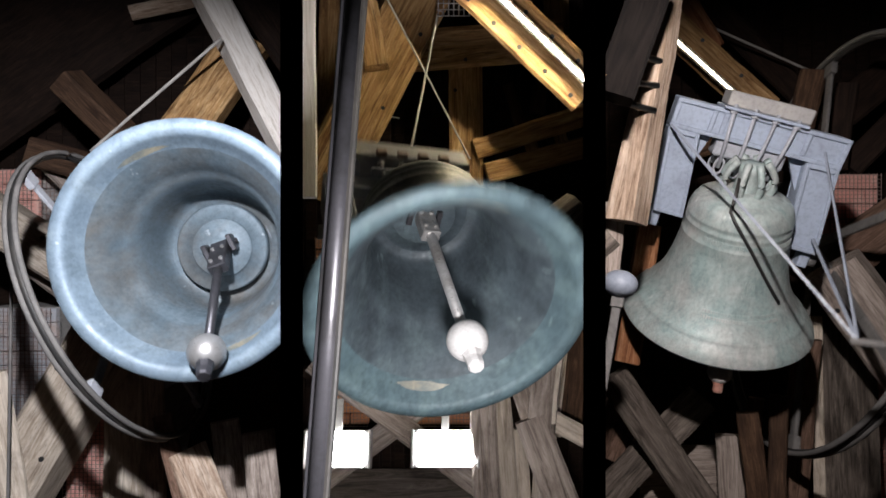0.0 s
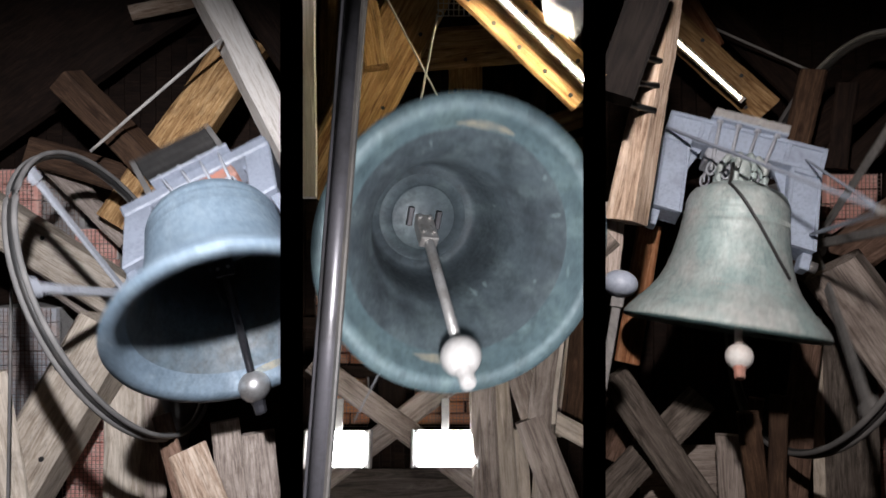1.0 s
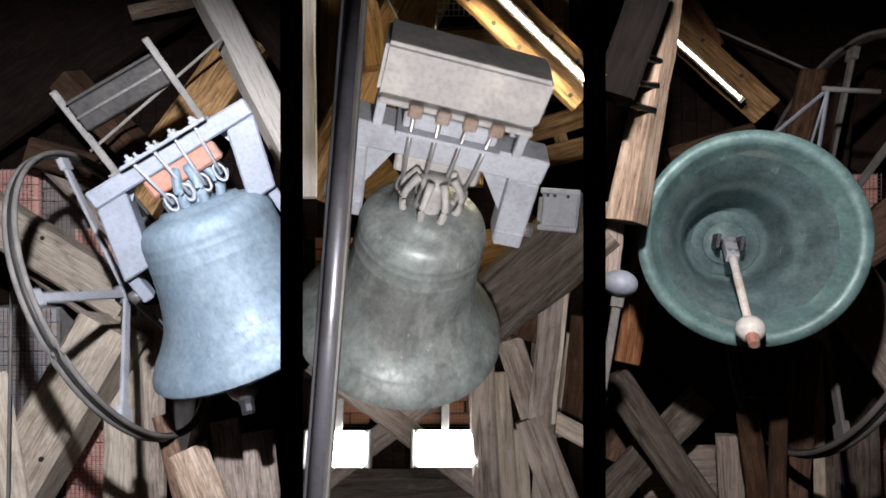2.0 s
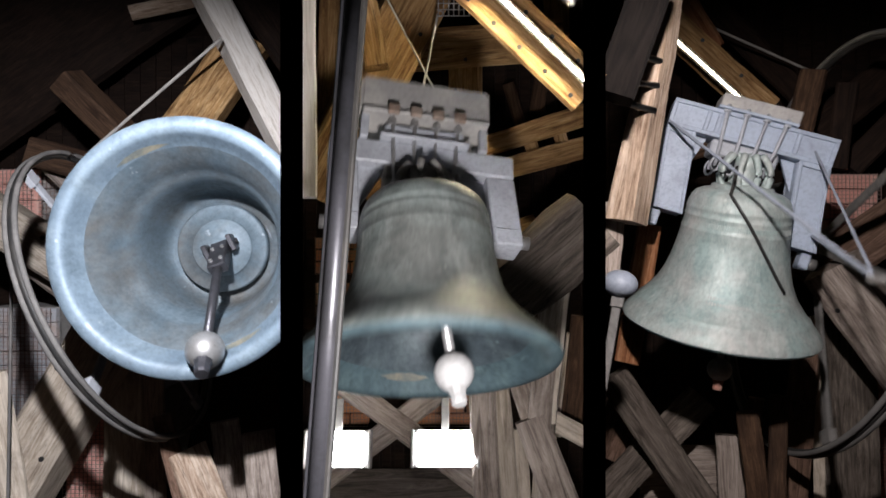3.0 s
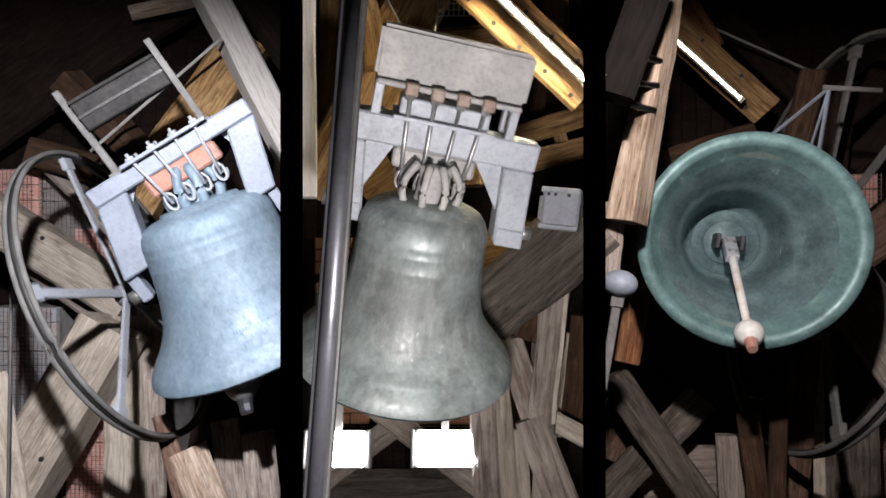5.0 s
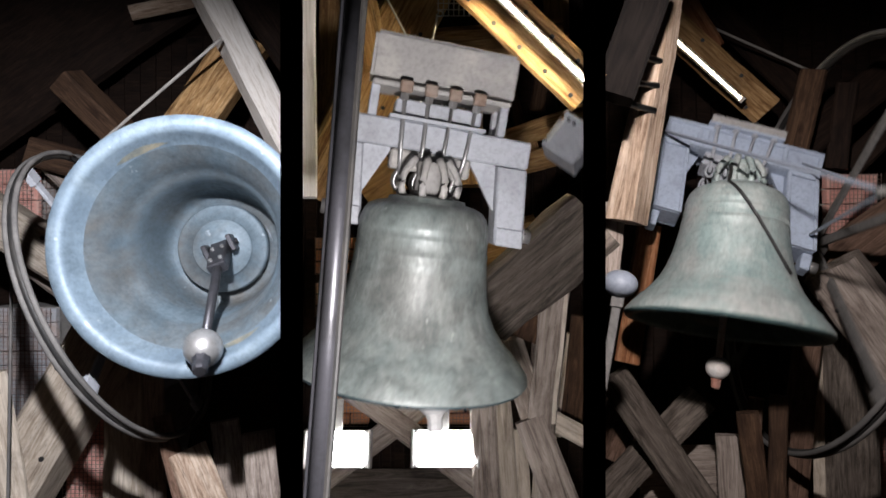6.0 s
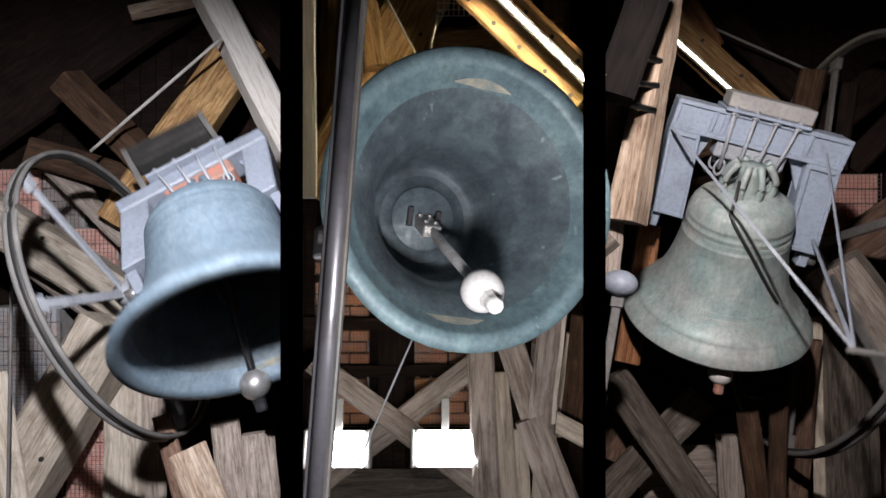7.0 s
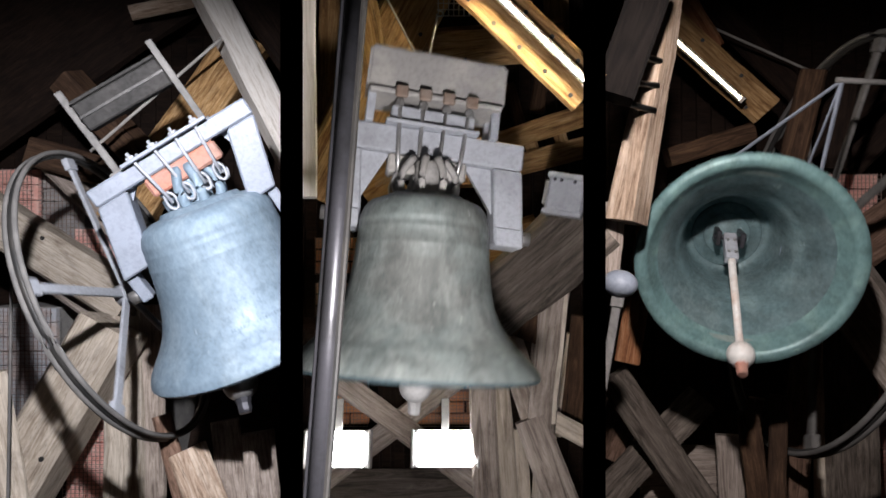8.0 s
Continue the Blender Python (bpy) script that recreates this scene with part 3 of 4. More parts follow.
LEFT = dict(label="pale blue-grey church bell swinging on a steel yoke", size=1.45, pivot=(-1.488, 3.6662, 3.4798), axis=(0.88477, -0.06188, 0.4619), down=(0.43225, 0.47945, -0.76373),
            low=0.252, period=2.977, swing=(-39.18, 60.64, 3.01, 0.52), drop=0.5039, height=0.691, waist=1.03, mark=WORN, ramp=0.25, bands=0.25, canon_thick=1.0, lean=-4.71, aside=-0.0155, outer=BLUE_BRONZE, inner=INNER_BLUE, lip=RIM_BLUE, canon=BLUE_BRONZE,
            yoke_tilt=8.0, yoke_turn=-2, pitch=0, yoke_y=0.015, shift=0.085, splay=-0.1, gusset=(0.035, 0.05), yoke_top=0.478, arm_foot=0.085, yoke_high=0.078, yoke_deep=0.17, half=0.382, arm=0.138, paint=PAINT_STEEL,
            rod=PAINT_GREY, rod_thick=0.008, rod_up=0.045, saddle=RUST, extra=left_extra, relief=((-75, 0.2, 0.215, 40),),
            disk=(0.205, 0.63), hinge_mat=DARK_STEEL, hinge_wide=0.042, hinge_at=0.79, reach=1.0, clap_lean=-11.42, ball=0.072, shaft=0.02, clap_mat=DARK_STEEL, ball_mat=STEEL, tip_mat=DARK_STEEL, clap_label="dark iron clapper with a polished ball",
            clap=[(0, 31.6), (0.15, 33.8), (0.21, 36), (0.255, 38), (0.31, 22), (0.36, -12), (0.42, -29), (0.5, -31), (0.6, -32), (0.68, -30), (0.75, -14), (0.8, 14), (0.85, 33), (0.92, 34)])
MID = dict(label="grey-green bronze church bell swinging on a cranked grey yoke", size=0.582, pivot=(-0.0463, 1.3195, 2.2758), axis=(0.96102, 0.27588, -0.01822), down=(-0.15753, 0.4922, -0.85611),
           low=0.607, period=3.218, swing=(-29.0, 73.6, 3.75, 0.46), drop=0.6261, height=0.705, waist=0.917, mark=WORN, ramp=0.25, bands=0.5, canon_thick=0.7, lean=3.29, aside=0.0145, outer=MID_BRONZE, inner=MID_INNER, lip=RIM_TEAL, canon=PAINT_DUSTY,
           yoke_tilt=0.5, yoke_turn=4.5, pitch=0, yoke_y=0.09, shift=0.0, splay=0.035, gusset=(0.12, 0.2), foot_joint=True, yoke_top=0.4, arm_foot=-0.05, yoke_high=0.115, yoke_deep=0.14, half=0.415, arm=0.13, paint=PAINT_GREY,
           rod=STEEL, rod_thick=0.009, rod_up=0.12, saddle=PAINT_DUSTY, extra=mid_extra,
           disk=(0.205, 0.7), hinge_mat=STEEL, hinge_wide=0.038, hinge_at=0.952, reach=1.067, clap_lean=6.57, ball=0.07, shaft=0.021, clap_mat=STEEL, ball_mat=CHALK_IRON, tip_mat=CHALK_IRON, clap_label="grey iron clapper with a whitened ball",
           clap=[(0, 23), (0.029, 23.9), (0.054, 26.4), (0.122, 29.0), (0.184, 30.0), (0.21, 25.6), (0.277, 18), (0.34, 2), (0.42, -22), (0.5, -26), (0.58, -27), (0.68, -24), (0.744, -13.8), (0.811, 2), (0.86, 18), (0.905, 29.2), (0.95, 25)])
RIGHT = dict(label="green patinated church bell swinging on a riveted grey yoke", size=1.0, pivot=(1.5258, 2.9291, 3.0991), axis=(0.96161, -0.15649, -0.22543), down=(-0.10865, 0.53724, -0.8364),
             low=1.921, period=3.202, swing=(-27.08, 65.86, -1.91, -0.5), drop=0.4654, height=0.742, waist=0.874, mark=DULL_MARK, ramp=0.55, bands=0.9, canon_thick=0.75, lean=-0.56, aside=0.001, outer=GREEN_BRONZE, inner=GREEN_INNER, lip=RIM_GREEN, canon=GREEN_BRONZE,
             yoke_tilt=-11.0, yoke_turn=0, pitch=12, yoke_y=0.045, shift=-0.093, splay=0.065, gusset=(0.07, 0.16), yoke_top=0.635, arm_foot=0.05, yoke_high=0.15, yoke_deep=0.16, half=0.416, arm=0.155, paint=PAINT_BLUE,
             rod=PAINT_GREY, rod_thick=0.01, rod_up=0.03, saddle=PAINT_GREY, extra=right_extra, panels=True, relief=((-80, 0.225, 0.238, 62), (-80, 0.2, 0.213, 62), (-76, 0.56, 0.585, 110), (-76, 0.33, 0.4, 9)),
             disk=(0.18, 0.69), hinge_mat=PAINT_GREY, hinge_wide=0.032, hinge_at=0.76, reach=1.042, clap_lean=1.42, ball=0.062, shaft=0.02, clap_mat=WHITE_IRON, ball_mat=WHITE_IRON, tip_mat=RUST, clap_label="whitish iron clapper with a worn ball",
             clap=[(0, 32), (0.1, 31), (0.2, 24), (0.274, 14.1), (0.337, -10), (0.4, -27), (0.5, -30), (0.649, -31.8), (0.712, -27.3), (0.775, -13.7), (0.805, -5.6), (0.869, 18.3), (0.9, 33)])
for spec in (LEFT, MID, RIGHT):
    make_bell(spec)
LEFT_WHEEL = dict(label="dusty grey iron rope wheel with a black grooved rim", pivot=(-2.339, 4.289, 3.407), axis=(0.9193, -0.1782, 0.351), down=(0.3925, 0.4847, -0.7817), radius=1.095, thick=0.024,
                  low=LEFT["low"], period=LEFT["period"], swing=LEFT["swing"], mat=PAINT_GREY, flange=W_BARS, spokes=(18, 78, 160, 212, 300), groove=BLACK_IRON)
RIGHT_WHEEL = dict(label="dusty grey iron rope wheel with flat spokes", pivot=(2.371, 3.567, 3.424), axis=(0.9767, 0.0088, -0.2145), down=(-0.1847, 0.543, -0.8191), radius=1.2975, thick=0.022,
                   low=RIGHT["low"], period=RIGHT["period"], swing=RIGHT["swing"], mat=W_BARS, flange=W_BARS, groove=W_DARKSTEEL, spokes=(48, 138, 180, 228, 324))
for spec in (LEFT_WHEEL, RIGHT_WHEEL):
    make_wheel(spec)

# ---- timbers of the first bay ----
SIZE["K"] = 1.74
beam((-5.479, 5.249, 6.083), (-2.752, 4.367, 7.741), 0.85, 0.3, W_GLOOM, "dark heavy oak beam in shadow")
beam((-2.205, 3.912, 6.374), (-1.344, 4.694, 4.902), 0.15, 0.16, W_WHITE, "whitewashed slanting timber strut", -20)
beam((-1.708, 4.098, 6.765), (-0.892, 4.685, 5.661), 0.5, 0.2, W_GLOOM, "dark brown slanting timber")
beam((-1.925, 4.556, 6.273), (-3.095, 5.272, 4.556), 0.24, 0.2, W_GOLD, "golden brown diagonal brace", 15)
beam((-3.415, 4.345, 5.559), (-2.726, 4.861, 4.959), 0.14, 0.16, W_BROWN, "brown sawn timber end", 30)
beam((-3.182, 4.609, 6.73), (-2.325, 4.533, 6.874), 0.085, 0.16, W_ROUGH, "golden crossbeam under the roof")
beam((-4.512, 4.985, 4.725), (-2.901, 5.469, 3.816), 0.22, 0.2, W_PALE, "pale weathered diagonal beam", 15, bolts=3)
beam((-4.05, 5.568, 4.372), (-2.687, 5.834, 3.499), 0.2, 0.16, W_GREY, "grey-brown lower diagonal beam", 10)
beam((-3.938, 4.941, 5.18), (-2.796, 5.094, 4.892), 0.16, 0.14, W_BROWN, "brown rough timber behind the wheel")
beam((-3.883, 5.134, 5.187), (-3.099, 5.502, 4.495), 0.12, 0.12, W_GREY, "grey dusty timber behind the wheel")
beam((-2.783, 5.115, 5.594), (-3.013, 5.385, 5.086), 0.14, 0.12, W_GOLD, "short golden brace")
beam((-2.699, 4.902, 3.399), (-3.421, 5.384, 2.122), 0.26, 0.25, W_PALE, "pale weathered timber brace", 25, bolts=2)
beam((-2.795, 5.194, 3.592), (-2.727, 5.869, 1.952), 0.18, 0.18, W_PALE, "pale weathered post")
beam((-2.606, 5.228, 3.713), (-2.556, 6.058, 1.967), 0.12, 0.18, W_GREY, "grey weathered post beside a pale one")
beam((-3.348, 4.579, 2.894), (-3.139, 5.111, 1.894), 0.1, 0.16, W_PALE, "pale slanting timber")
beam((-2.016, 4.552, 2.575), (-1.779, 4.809, 1.907), 0.075, 0.08, W_UMBER, "thin brown batten")
beam((-1.826, 4.675, 2.343), (-1.55, 4.733, 1.865), 0.15, 0.1, W_ROUGH, "tan timber stub")
beam((-1.65, 4.835, 2.599), (-1.527, 5.111, 1.894), 0.12, 0.1, W_GREY, "grey upright post")
beam((-1.368, 4.786, 2.505), (-1.285, 5.017, 1.887), 0.13, 0.1, W_GREY, "grey-brown timber stub")
cable((-3.008, 3.799, 3.770), (-3.077, 5.804, 0.000), 0.006, "grey hanging bell rope beside the wheel", W_BARS, name="bell_rope", sag=0.0)
cable((-3.006, 4.371, 4.768), (-1.888, 3.919, 5.619), 0.008, "thin pale steel cable")

# ---- timbers of the second bay ----
SIZE["K"] = 0.72


def steel_rail(p, q):
    p, q = Vector(p), Vector(q)
    k = 0.8
    n = (q - p).length / 2 / k
    rail = new("steel_rail")
    tagged(rail, "dark glossy steel guide rail with a grooved face", "rail")
    part("rail_tube", tube_bm([(-n, 0, 0), (0, 0, 0), (n, 0, 0)], 0.017, 20), DARK_STEEL, rail, "", True)
    part("rail_flange", box_bm((-n, -0.027, -0.014), (n, -0.013, 0.004), 0.003), DARK_STEEL, rail)
    part("rail_groove", box_bm((-n, 0.01, -0.008), (n, 0.024, 0.006), 0.003), BLACK_IRON, rail)
    for i in range(7):
        x = -n + (i + 0.5) * 2 * n / 7
        part("clip", box_bm((x - 0.006, -0.031, -0.02), (x + 0.006, 0.0, -0.012), 0.002), BLACK_IRON, rail)
    rail.matrix_world = along(p, q, 25)
    rail.scale = (k, k, k)
    return rail


steel_rail((-0.125, 0.62, 2.297), (-0.188, 1.006, 1.57))
beam((-0.471, 1.481, 3.316), (-0.461, 1.825, 2.669), 0.09, 0.12, W_WHITE, "whitewashed weathered post")
beam((-0.542, 2.251, 2.942), (-0.045, 1.793, 3.803), 0.34, 0.2, W_GOLD, "golden oak diagonal brace", 12, bolts=6)
beam((-0.336, 2.078, 3.573), (0.517, 2.043, 3.64), 0.24, 0.24, W_GOLD, "golden oak crossbeam", bolts=5)
beam((0.098, 2.131, 3.627), (0.103, 2.409, 3.104), 0.21, 0.2, W_GOLD, "golden oak king post", bolts=2)
beam((0.105, 1.579, 3.437), (0.533, 1.768, 3.083), 0.24, 0.2, W_GOLD, "golden beam that carries a tube lamp", bolts=9)
beam((0.14, 2.272, 3.208), (0.667, 2.191, 3.36), 0.13, 0.14, W_GOLD, "golden purlin")
beam((0.191, 2.319, 3.119), (0.667, 2.261, 3.23), 0.13, 0.14, W_GOLD, "golden lower purlin")
beam((0.371, 2.259, 3.308), (0.422, 2.331, 3.174), 0.08, 0.08, W_GOLD, "short golden upright")
beam((0.511, 2.242, 3.342), (0.549, 2.313, 3.207), 0.08, 0.08, W_GOLD, "short golden upright")
beam((0.529, 2.073, 4.043), (0.543, 2.187, 3.828), 0.16, 0.16, W_GOLD, "golden upright under the roof")
beam((0.147, 2.015, 2.311), (0.498, 1.805, 2.574), 0.3, 0.25, W_OLD, "rough dark grey hewn timber", 10, rough=0.035)
beam((0.3, 2.188, 2.293), (0.414, 2.043, 2.565), 0.16, 0.16, W_BROWN, "brown strut")
beam((-0.528, 2.505, 2.31), (0.171, 2.676, 1.835), 0.13, 0.12, W_GREY, "grey brace of a timber cross")
beam((0.152, 2.572, 2.337), (-0.528, 2.746, 1.856), 0.13, 0.12, W_GREY, "grey brace of a timber cross")
beam((0.144, 2.325, 2.342), (0.166, 2.585, 1.699), 0.14, 0.14, W_GREY, "grey weathered post")
beam((0.225, 2.456, 2.248), (0.265, 2.663, 1.705), 0.1, 0.1, W_PALE, "pale split post")
beam((0.239, 2.188, 2.293), (0.362, 2.362, 1.966), 0.14, 0.1, W_GREY, "grey slanting strut")
beam((0.407, 2.284, 2.42), (0.374, 2.489, 2.033), 0.16, 0.1, W_GREY, "grey upright board")
beam((0.401, 1.980, 2.505), (0.349, 2.265, 1.970), 0.125, 0.08, W_GREY, "grey-brown weathered post before the others", 20, rough=0.012)
beam((0.430, 1.942, 2.448), (0.382, 2.187, 1.988), 0.02, 0.03, W_PALE, "thin pale split edge of a post", rough=0.008)
beam((0.523, 2.451, 2.412), (0.465, 2.646, 2.044), 0.05, 0.08, W_PALE, "thin pale splintered batten")
beam((0.383, 2.323, 2.038), (0.547, 2.365, 1.959), 0.1, 0.1, W_PALE, "pale timber end")
beam((0.311, 2.251, 2.022), (0.436, 2.35, 1.681), 0.16, 0.12, W_GREY, "grey slanting timber")
beam((-0.324, 1.717, 3.639), (-0.261, 1.886, 3.321), 0.13, 0.12, W_GOLD, "golden short brace")
beam((-0.499, 1.925, 3.861), (-0.524, 2.349, 3.064), 0.12, 0.12, W_GOLD, "golden upright behind the rail")
beam((-0.389, 2.542, 3.161), (-0.227, 2.491, 3.256), 0.3, 0.1, W_GOLD, "golden brown boarding")
beam((0.151, 2.707, 2.851), (0.475, 2.656, 2.946), 0.4, 0.08, W_GOLD, "golden brown rough boarding")
beam((0.321, 2.356, 3.664), (0.39, 2.46, 3.469), 0.08, 0.08, W_BROWN, "dark upright in the roof")
beam((0.492, 2.357, 3.739), (0.464, 2.449, 3.566), 0.1, 0.08, W_BROWN, "dark upright in the roof")
beam((-0.26, 2.784, 2.858), (-0.243, 3.1, 2.111), 0.18, 0.12, W_GLOOM, "dark mullion between two openings")
beam((-0.672, 2.836, 2.607), (0.205, 2.839, 2.603), 0.08, 0.1, W_GLOOM, "dark transom across the openings")
beam((-0.672, 2.945, 2.402), (0.205, 2.941, 2.409), 0.08, 0.1, W_GLOOM, "dark transom across the openings")
# Added board below the flood lamps; its grey plays their haze.
beam((-0.65, 3.049, 1.747), (0.241, 3.049, 1.747), 0.62, 0.08, W_OLD, "grey board added for the lamps' haze", rough=0.002)
beam((0.295, 2.562, 2.049), (0.308, 2.663, 1.705), 0.1, 0.08, W_PALE, "pale splintered upright")
beam((0.385, 2.53, 1.956), (0.363, 2.663, 1.705), 0.08, 0.08, W_PALE, "thin pale upright")
beam((0.554, 2.351, 2.447), (0.509, 2.562, 2.049), 0.12, 0.1, W_BROWN, "brown upright")


def yoke_end(w, h, deep):
    """The end of a neighbouring bell's yoke: a cast block with flanges and bolts, its upper corner at the origin."""
    ob = new("yoke_end")
    tagged(ob, "light grey cast yoke end of a neighbouring bell", "yoke")
    part("block", box_bm((0, -h, -deep), (w, 0, 0), 0.008), PAINT_GREY, ob)
    part("flange", box_bm((-0.006, -0.014, -deep), (w, 0.004, 0.006), 0.003), PAINT_GREY, ob)
    part("flange", box_bm((-0.006, -h - 0.004, -deep), (w, -h + 0.012, 0.006), 0.003), PAINT_GREY, ob)
    part("end_plate", box_bm((-0.012, -h * 0.8, -deep * 0.8), (0.0, -h * 0.2, -0.01), 0.003), PAINT_DUSTY, ob)
    for x in (0.02, w * 0.35, w * 0.7):
        part("bolt", tube_bm([(x, -0.02, 0.004), (x, -0.02, 0.014)], 0.006, 6), DARK_STEEL, ob)
    return ob


def yoke_end_pose(across, up, roll):
    """Its pose by the slopes of the line of sight to its corner, 2 m off, and its roll."""
    return CAM @ pose(across * 2.0, up * 2.0, -2.0, 0, -18, -roll)


YOKE_END = yoke_end(0.118, 0.125, 0.12)


def cage(c):
    """A small wire cage with a hook under the roof."""
    c = Vector(c)
    ob = new("wire_cage")
    tagged(ob, "small grey wire cage with a cable hook", "cage")
    for i in range(7):
        x = -0.06 + 0.02 * i
        part("wire", tube_bm([(x, -0.03, 0.06), (x, -0.03, 0), (x, 0.03, 0), (x, 0.03, 0.06)], 0.0022, 6), STEEL, ob, "", True)
    for y in (-0.03, 0, 0.03):
        part("wire", tube_bm([(-0.066, y, 0.001), (0.066, y, 0.001)], 0.0022, 6), STEEL, ob, "", True)
    part("hook", tube_bm([(-0.055 + 0.013 * math.cos(q), 0, -0.02 + 0.015 * math.sin(q)) for q in [radians(a) for a in range(-150, 120, 20)]], 0.003, 8), STEEL, ob, "", True)
    ob.matrix_world = Matrix.Translation(c)
    return ob


cage((0.042, 1.727, 3.466))
cable((-0.02, 1.734, 3.452), (-0.122, 1.976, 2.999), 0.007, "thin steel cable from a hook")

cable((-0.226, 1.726, 3.546), (0.117, 2.233, 3.128), 0.006, "thin steel cable slung across the frame")
beam((-0.313, 2.301, 3.614), (-0.324, 2.428, 3.375), 0.07, 0.07, W_BROWN, "dark slim upright in the roof")
for rung in (cable((-0.294, 2.3, 3.539), (-0.2, 2.306, 3.527), 0.005, "short bright steel rung", STEEL, name="rung"), cable((-0.304, 2.341, 3.461), (-0.205, 2.348, 3.449), 0.005, "short bright steel rung", STEEL, name="rung")):
    tagged(rung, "short bright steel rung", "rung", "rungs")

# ---- timbers of the third bay ----
SIZE["K"] = 1.2
beam((0.991, 1.898, 3.810), (0.811, 2.383, 2.898), 0.068, 0.1, W_ROUGH, "pale rough-grained post", 25, rough=0.007, taper=1.55)
# Added black beam: plays the shade left of the post and shadows it.
beam((0.814, 1.641, 3.577), (0.641, 1.867, 3.152), 0.13, 0.1, W_SHADE, "black beam added as shade beside the post")
beam((1.622, 3.33, 5.207), (2.374, 3.651, 4.601), 0.19, 0.2, W_GOLD, "brown beam that carries a tube lamp", bolts=5)
# Rafter and roof timbers take near-black wood for the unlit corner.
beam((2.101, 3.58, 5.758), (2.931, 3.97, 5.025), 0.16, 0.16, W_GLOOM, "brown rafter")
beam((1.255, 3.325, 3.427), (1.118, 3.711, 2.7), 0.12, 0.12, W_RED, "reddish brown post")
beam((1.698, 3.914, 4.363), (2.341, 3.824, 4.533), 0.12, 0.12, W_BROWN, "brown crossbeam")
beam((2.641, 3.894, 4.401), (3.498, 3.572, 5.006), 0.22, 0.2, W_GLOOM, "brown slanting roof timber")
beam((2.601, 3.341, 4.673), (2.443, 3.658, 4.078), 0.14, 0.14, W_BROWN, "brown strut")
beam((2.492, 3.921, 3.327), (3.136, 3.583, 3.707), 0.26, 0.2, W_UMBER, "grey-brown weathered timber")
beam((2.353, 3.437, 3.215), (2.778, 3.642, 2.575), 0.26, 0.2, W_GREY, "grey-brown heavy strut", 15, bolts=2)
beam((2.311, 3.759, 3.376), (3.046, 3.874, 2.904), 0.1, 0.1, W_UMBER, "brown slanting batten")
beam((1.057, 3.868, 2.66), (1.667, 4.178, 1.822), 0.17, 0.1, W_OLD, "dark grey-brown brace of a timber cross")
beam((1.686, 4.114, 2.582), (0.973, 4.323, 1.932), 0.17, 0.1, W_OLD, "dark grey-brown brace of a timber cross")
beam((2.8, 4.142, 3.168), (2.763, 4.7, 1.862), 0.32, 0.16, W_OLD, "wide dark grey post")
beam((2.423, 3.988, 2.945), (2.311, 4.57, 1.852), 0.14, 0.12, W_UMBER, "brown rough strut")
beam((1.752, 3.675, 2.384), (1.82, 3.917, 1.802), 0.1, 0.09, W_BROWN, "brown upright")
beam((0.777, 2.445, 3.036), (0.746, 2.614, 2.718), 0.08, 0.1, W_GREY, "grey chalky timber face")
beam((1.762, 3.31, 5.498), (2.041, 3.532, 5.082), 0.16, 0.12, W_RED, "reddish brown timber block")
beam((3.146, 4.053, 4.357), (3.498, 3.753, 4.666), 0.16, 0.14, W_GLOOM, "brown rough timber")
beam((2.993, 3.561, 4.771), (2.909, 3.856, 4.217), 0.12, 0.1, W_GLOOM, "brown upright under the roof")
beam((2.005, 3.748, 2.503), (1.954, 4.047, 1.812), 0.085, 0.08, W_BROWN, "dark brown upright")
beam((2.586, 4.086, 3.145), (2.577, 4.7, 1.862), 0.06, 0.08, W_PALE, "thin pale upright batten")
beam((1.79, 4.043, 2.332), (1.797, 4.243, 1.827), 0.13, 0.08, W_GREY, "grey stub behind the cross")
beam((1.966, 3.935, 2.535), (1.938, 4.093, 2.238), 0.075, 0.07, W_UMBER, "reddish splintered stub")
beam((1.123, 4.483, 2.271), (1.266, 4.283, 2.646), 0.2, 0.07, W_UMBER, "reddish brown board")
beam((1.335, 4.591, 2.067), (2.029, 4.591, 2.067), 0.5, 0.05, W_GREY, "grey dusty board")


# Black pegs that also play the shadow bars lying across the post.
def peg(p, q):
    ob = part("iron_peg", tube_bm([p, Vector(p).lerp(Vector(q), 0.9), q], [0.013, 0.013, 0.018], 10), BLACK_IRON, smooth=True)
    return tagged(ob, "short black iron peg that doubles as a shadow bar on a post", "peg", "iron pegs")


peg((0.924, 1.999, 3.466), (0.718, 1.872, 3.398))
peg((0.912, 2.048, 3.375), (0.709, 1.929, 3.29))
peg((0.898, 2.097, 3.281), (0.695, 1.966, 3.222))


def hammer(c, foot):
    """A striking hammer: a round head on a flat arm."""
    c, foot = Vector(c), Vector(foot)
    ob = new("clock_hammer")
    tagged(ob, "grey iron clock hammer with a round head", "hammer")
    n = (c - foot).length
    head = bmesh.new()
    bmesh.ops.create_uvsphere(head, u_segments=24, v_segments=16, radius=0.072)
    bmesh.ops.scale(head, vec=(0.8, 1, 1), verts=head.verts)
    bmesh.ops.translate(head, verts=head.verts, vec=(n / 2, 0, 0))
    part("head", head, PAINT_STEEL, ob, "", True)
    part("arm", box_bm((-n / 2, -0.018, -0.012), (n / 2 - 0.05, 0.018, 0.012), 0.004), W_BARS, ob)
    part("collar", box_bm((n / 2 - 0.1, -0.026, -0.02), (n / 2 - 0.05, 0.026, 0.02), 0.005), W_BARS, ob)
    ob.matrix_world = along(foot, c)
    return ob


hammer((0.74, 2.399, 2.612), (0.665, 2.607, 2.221))
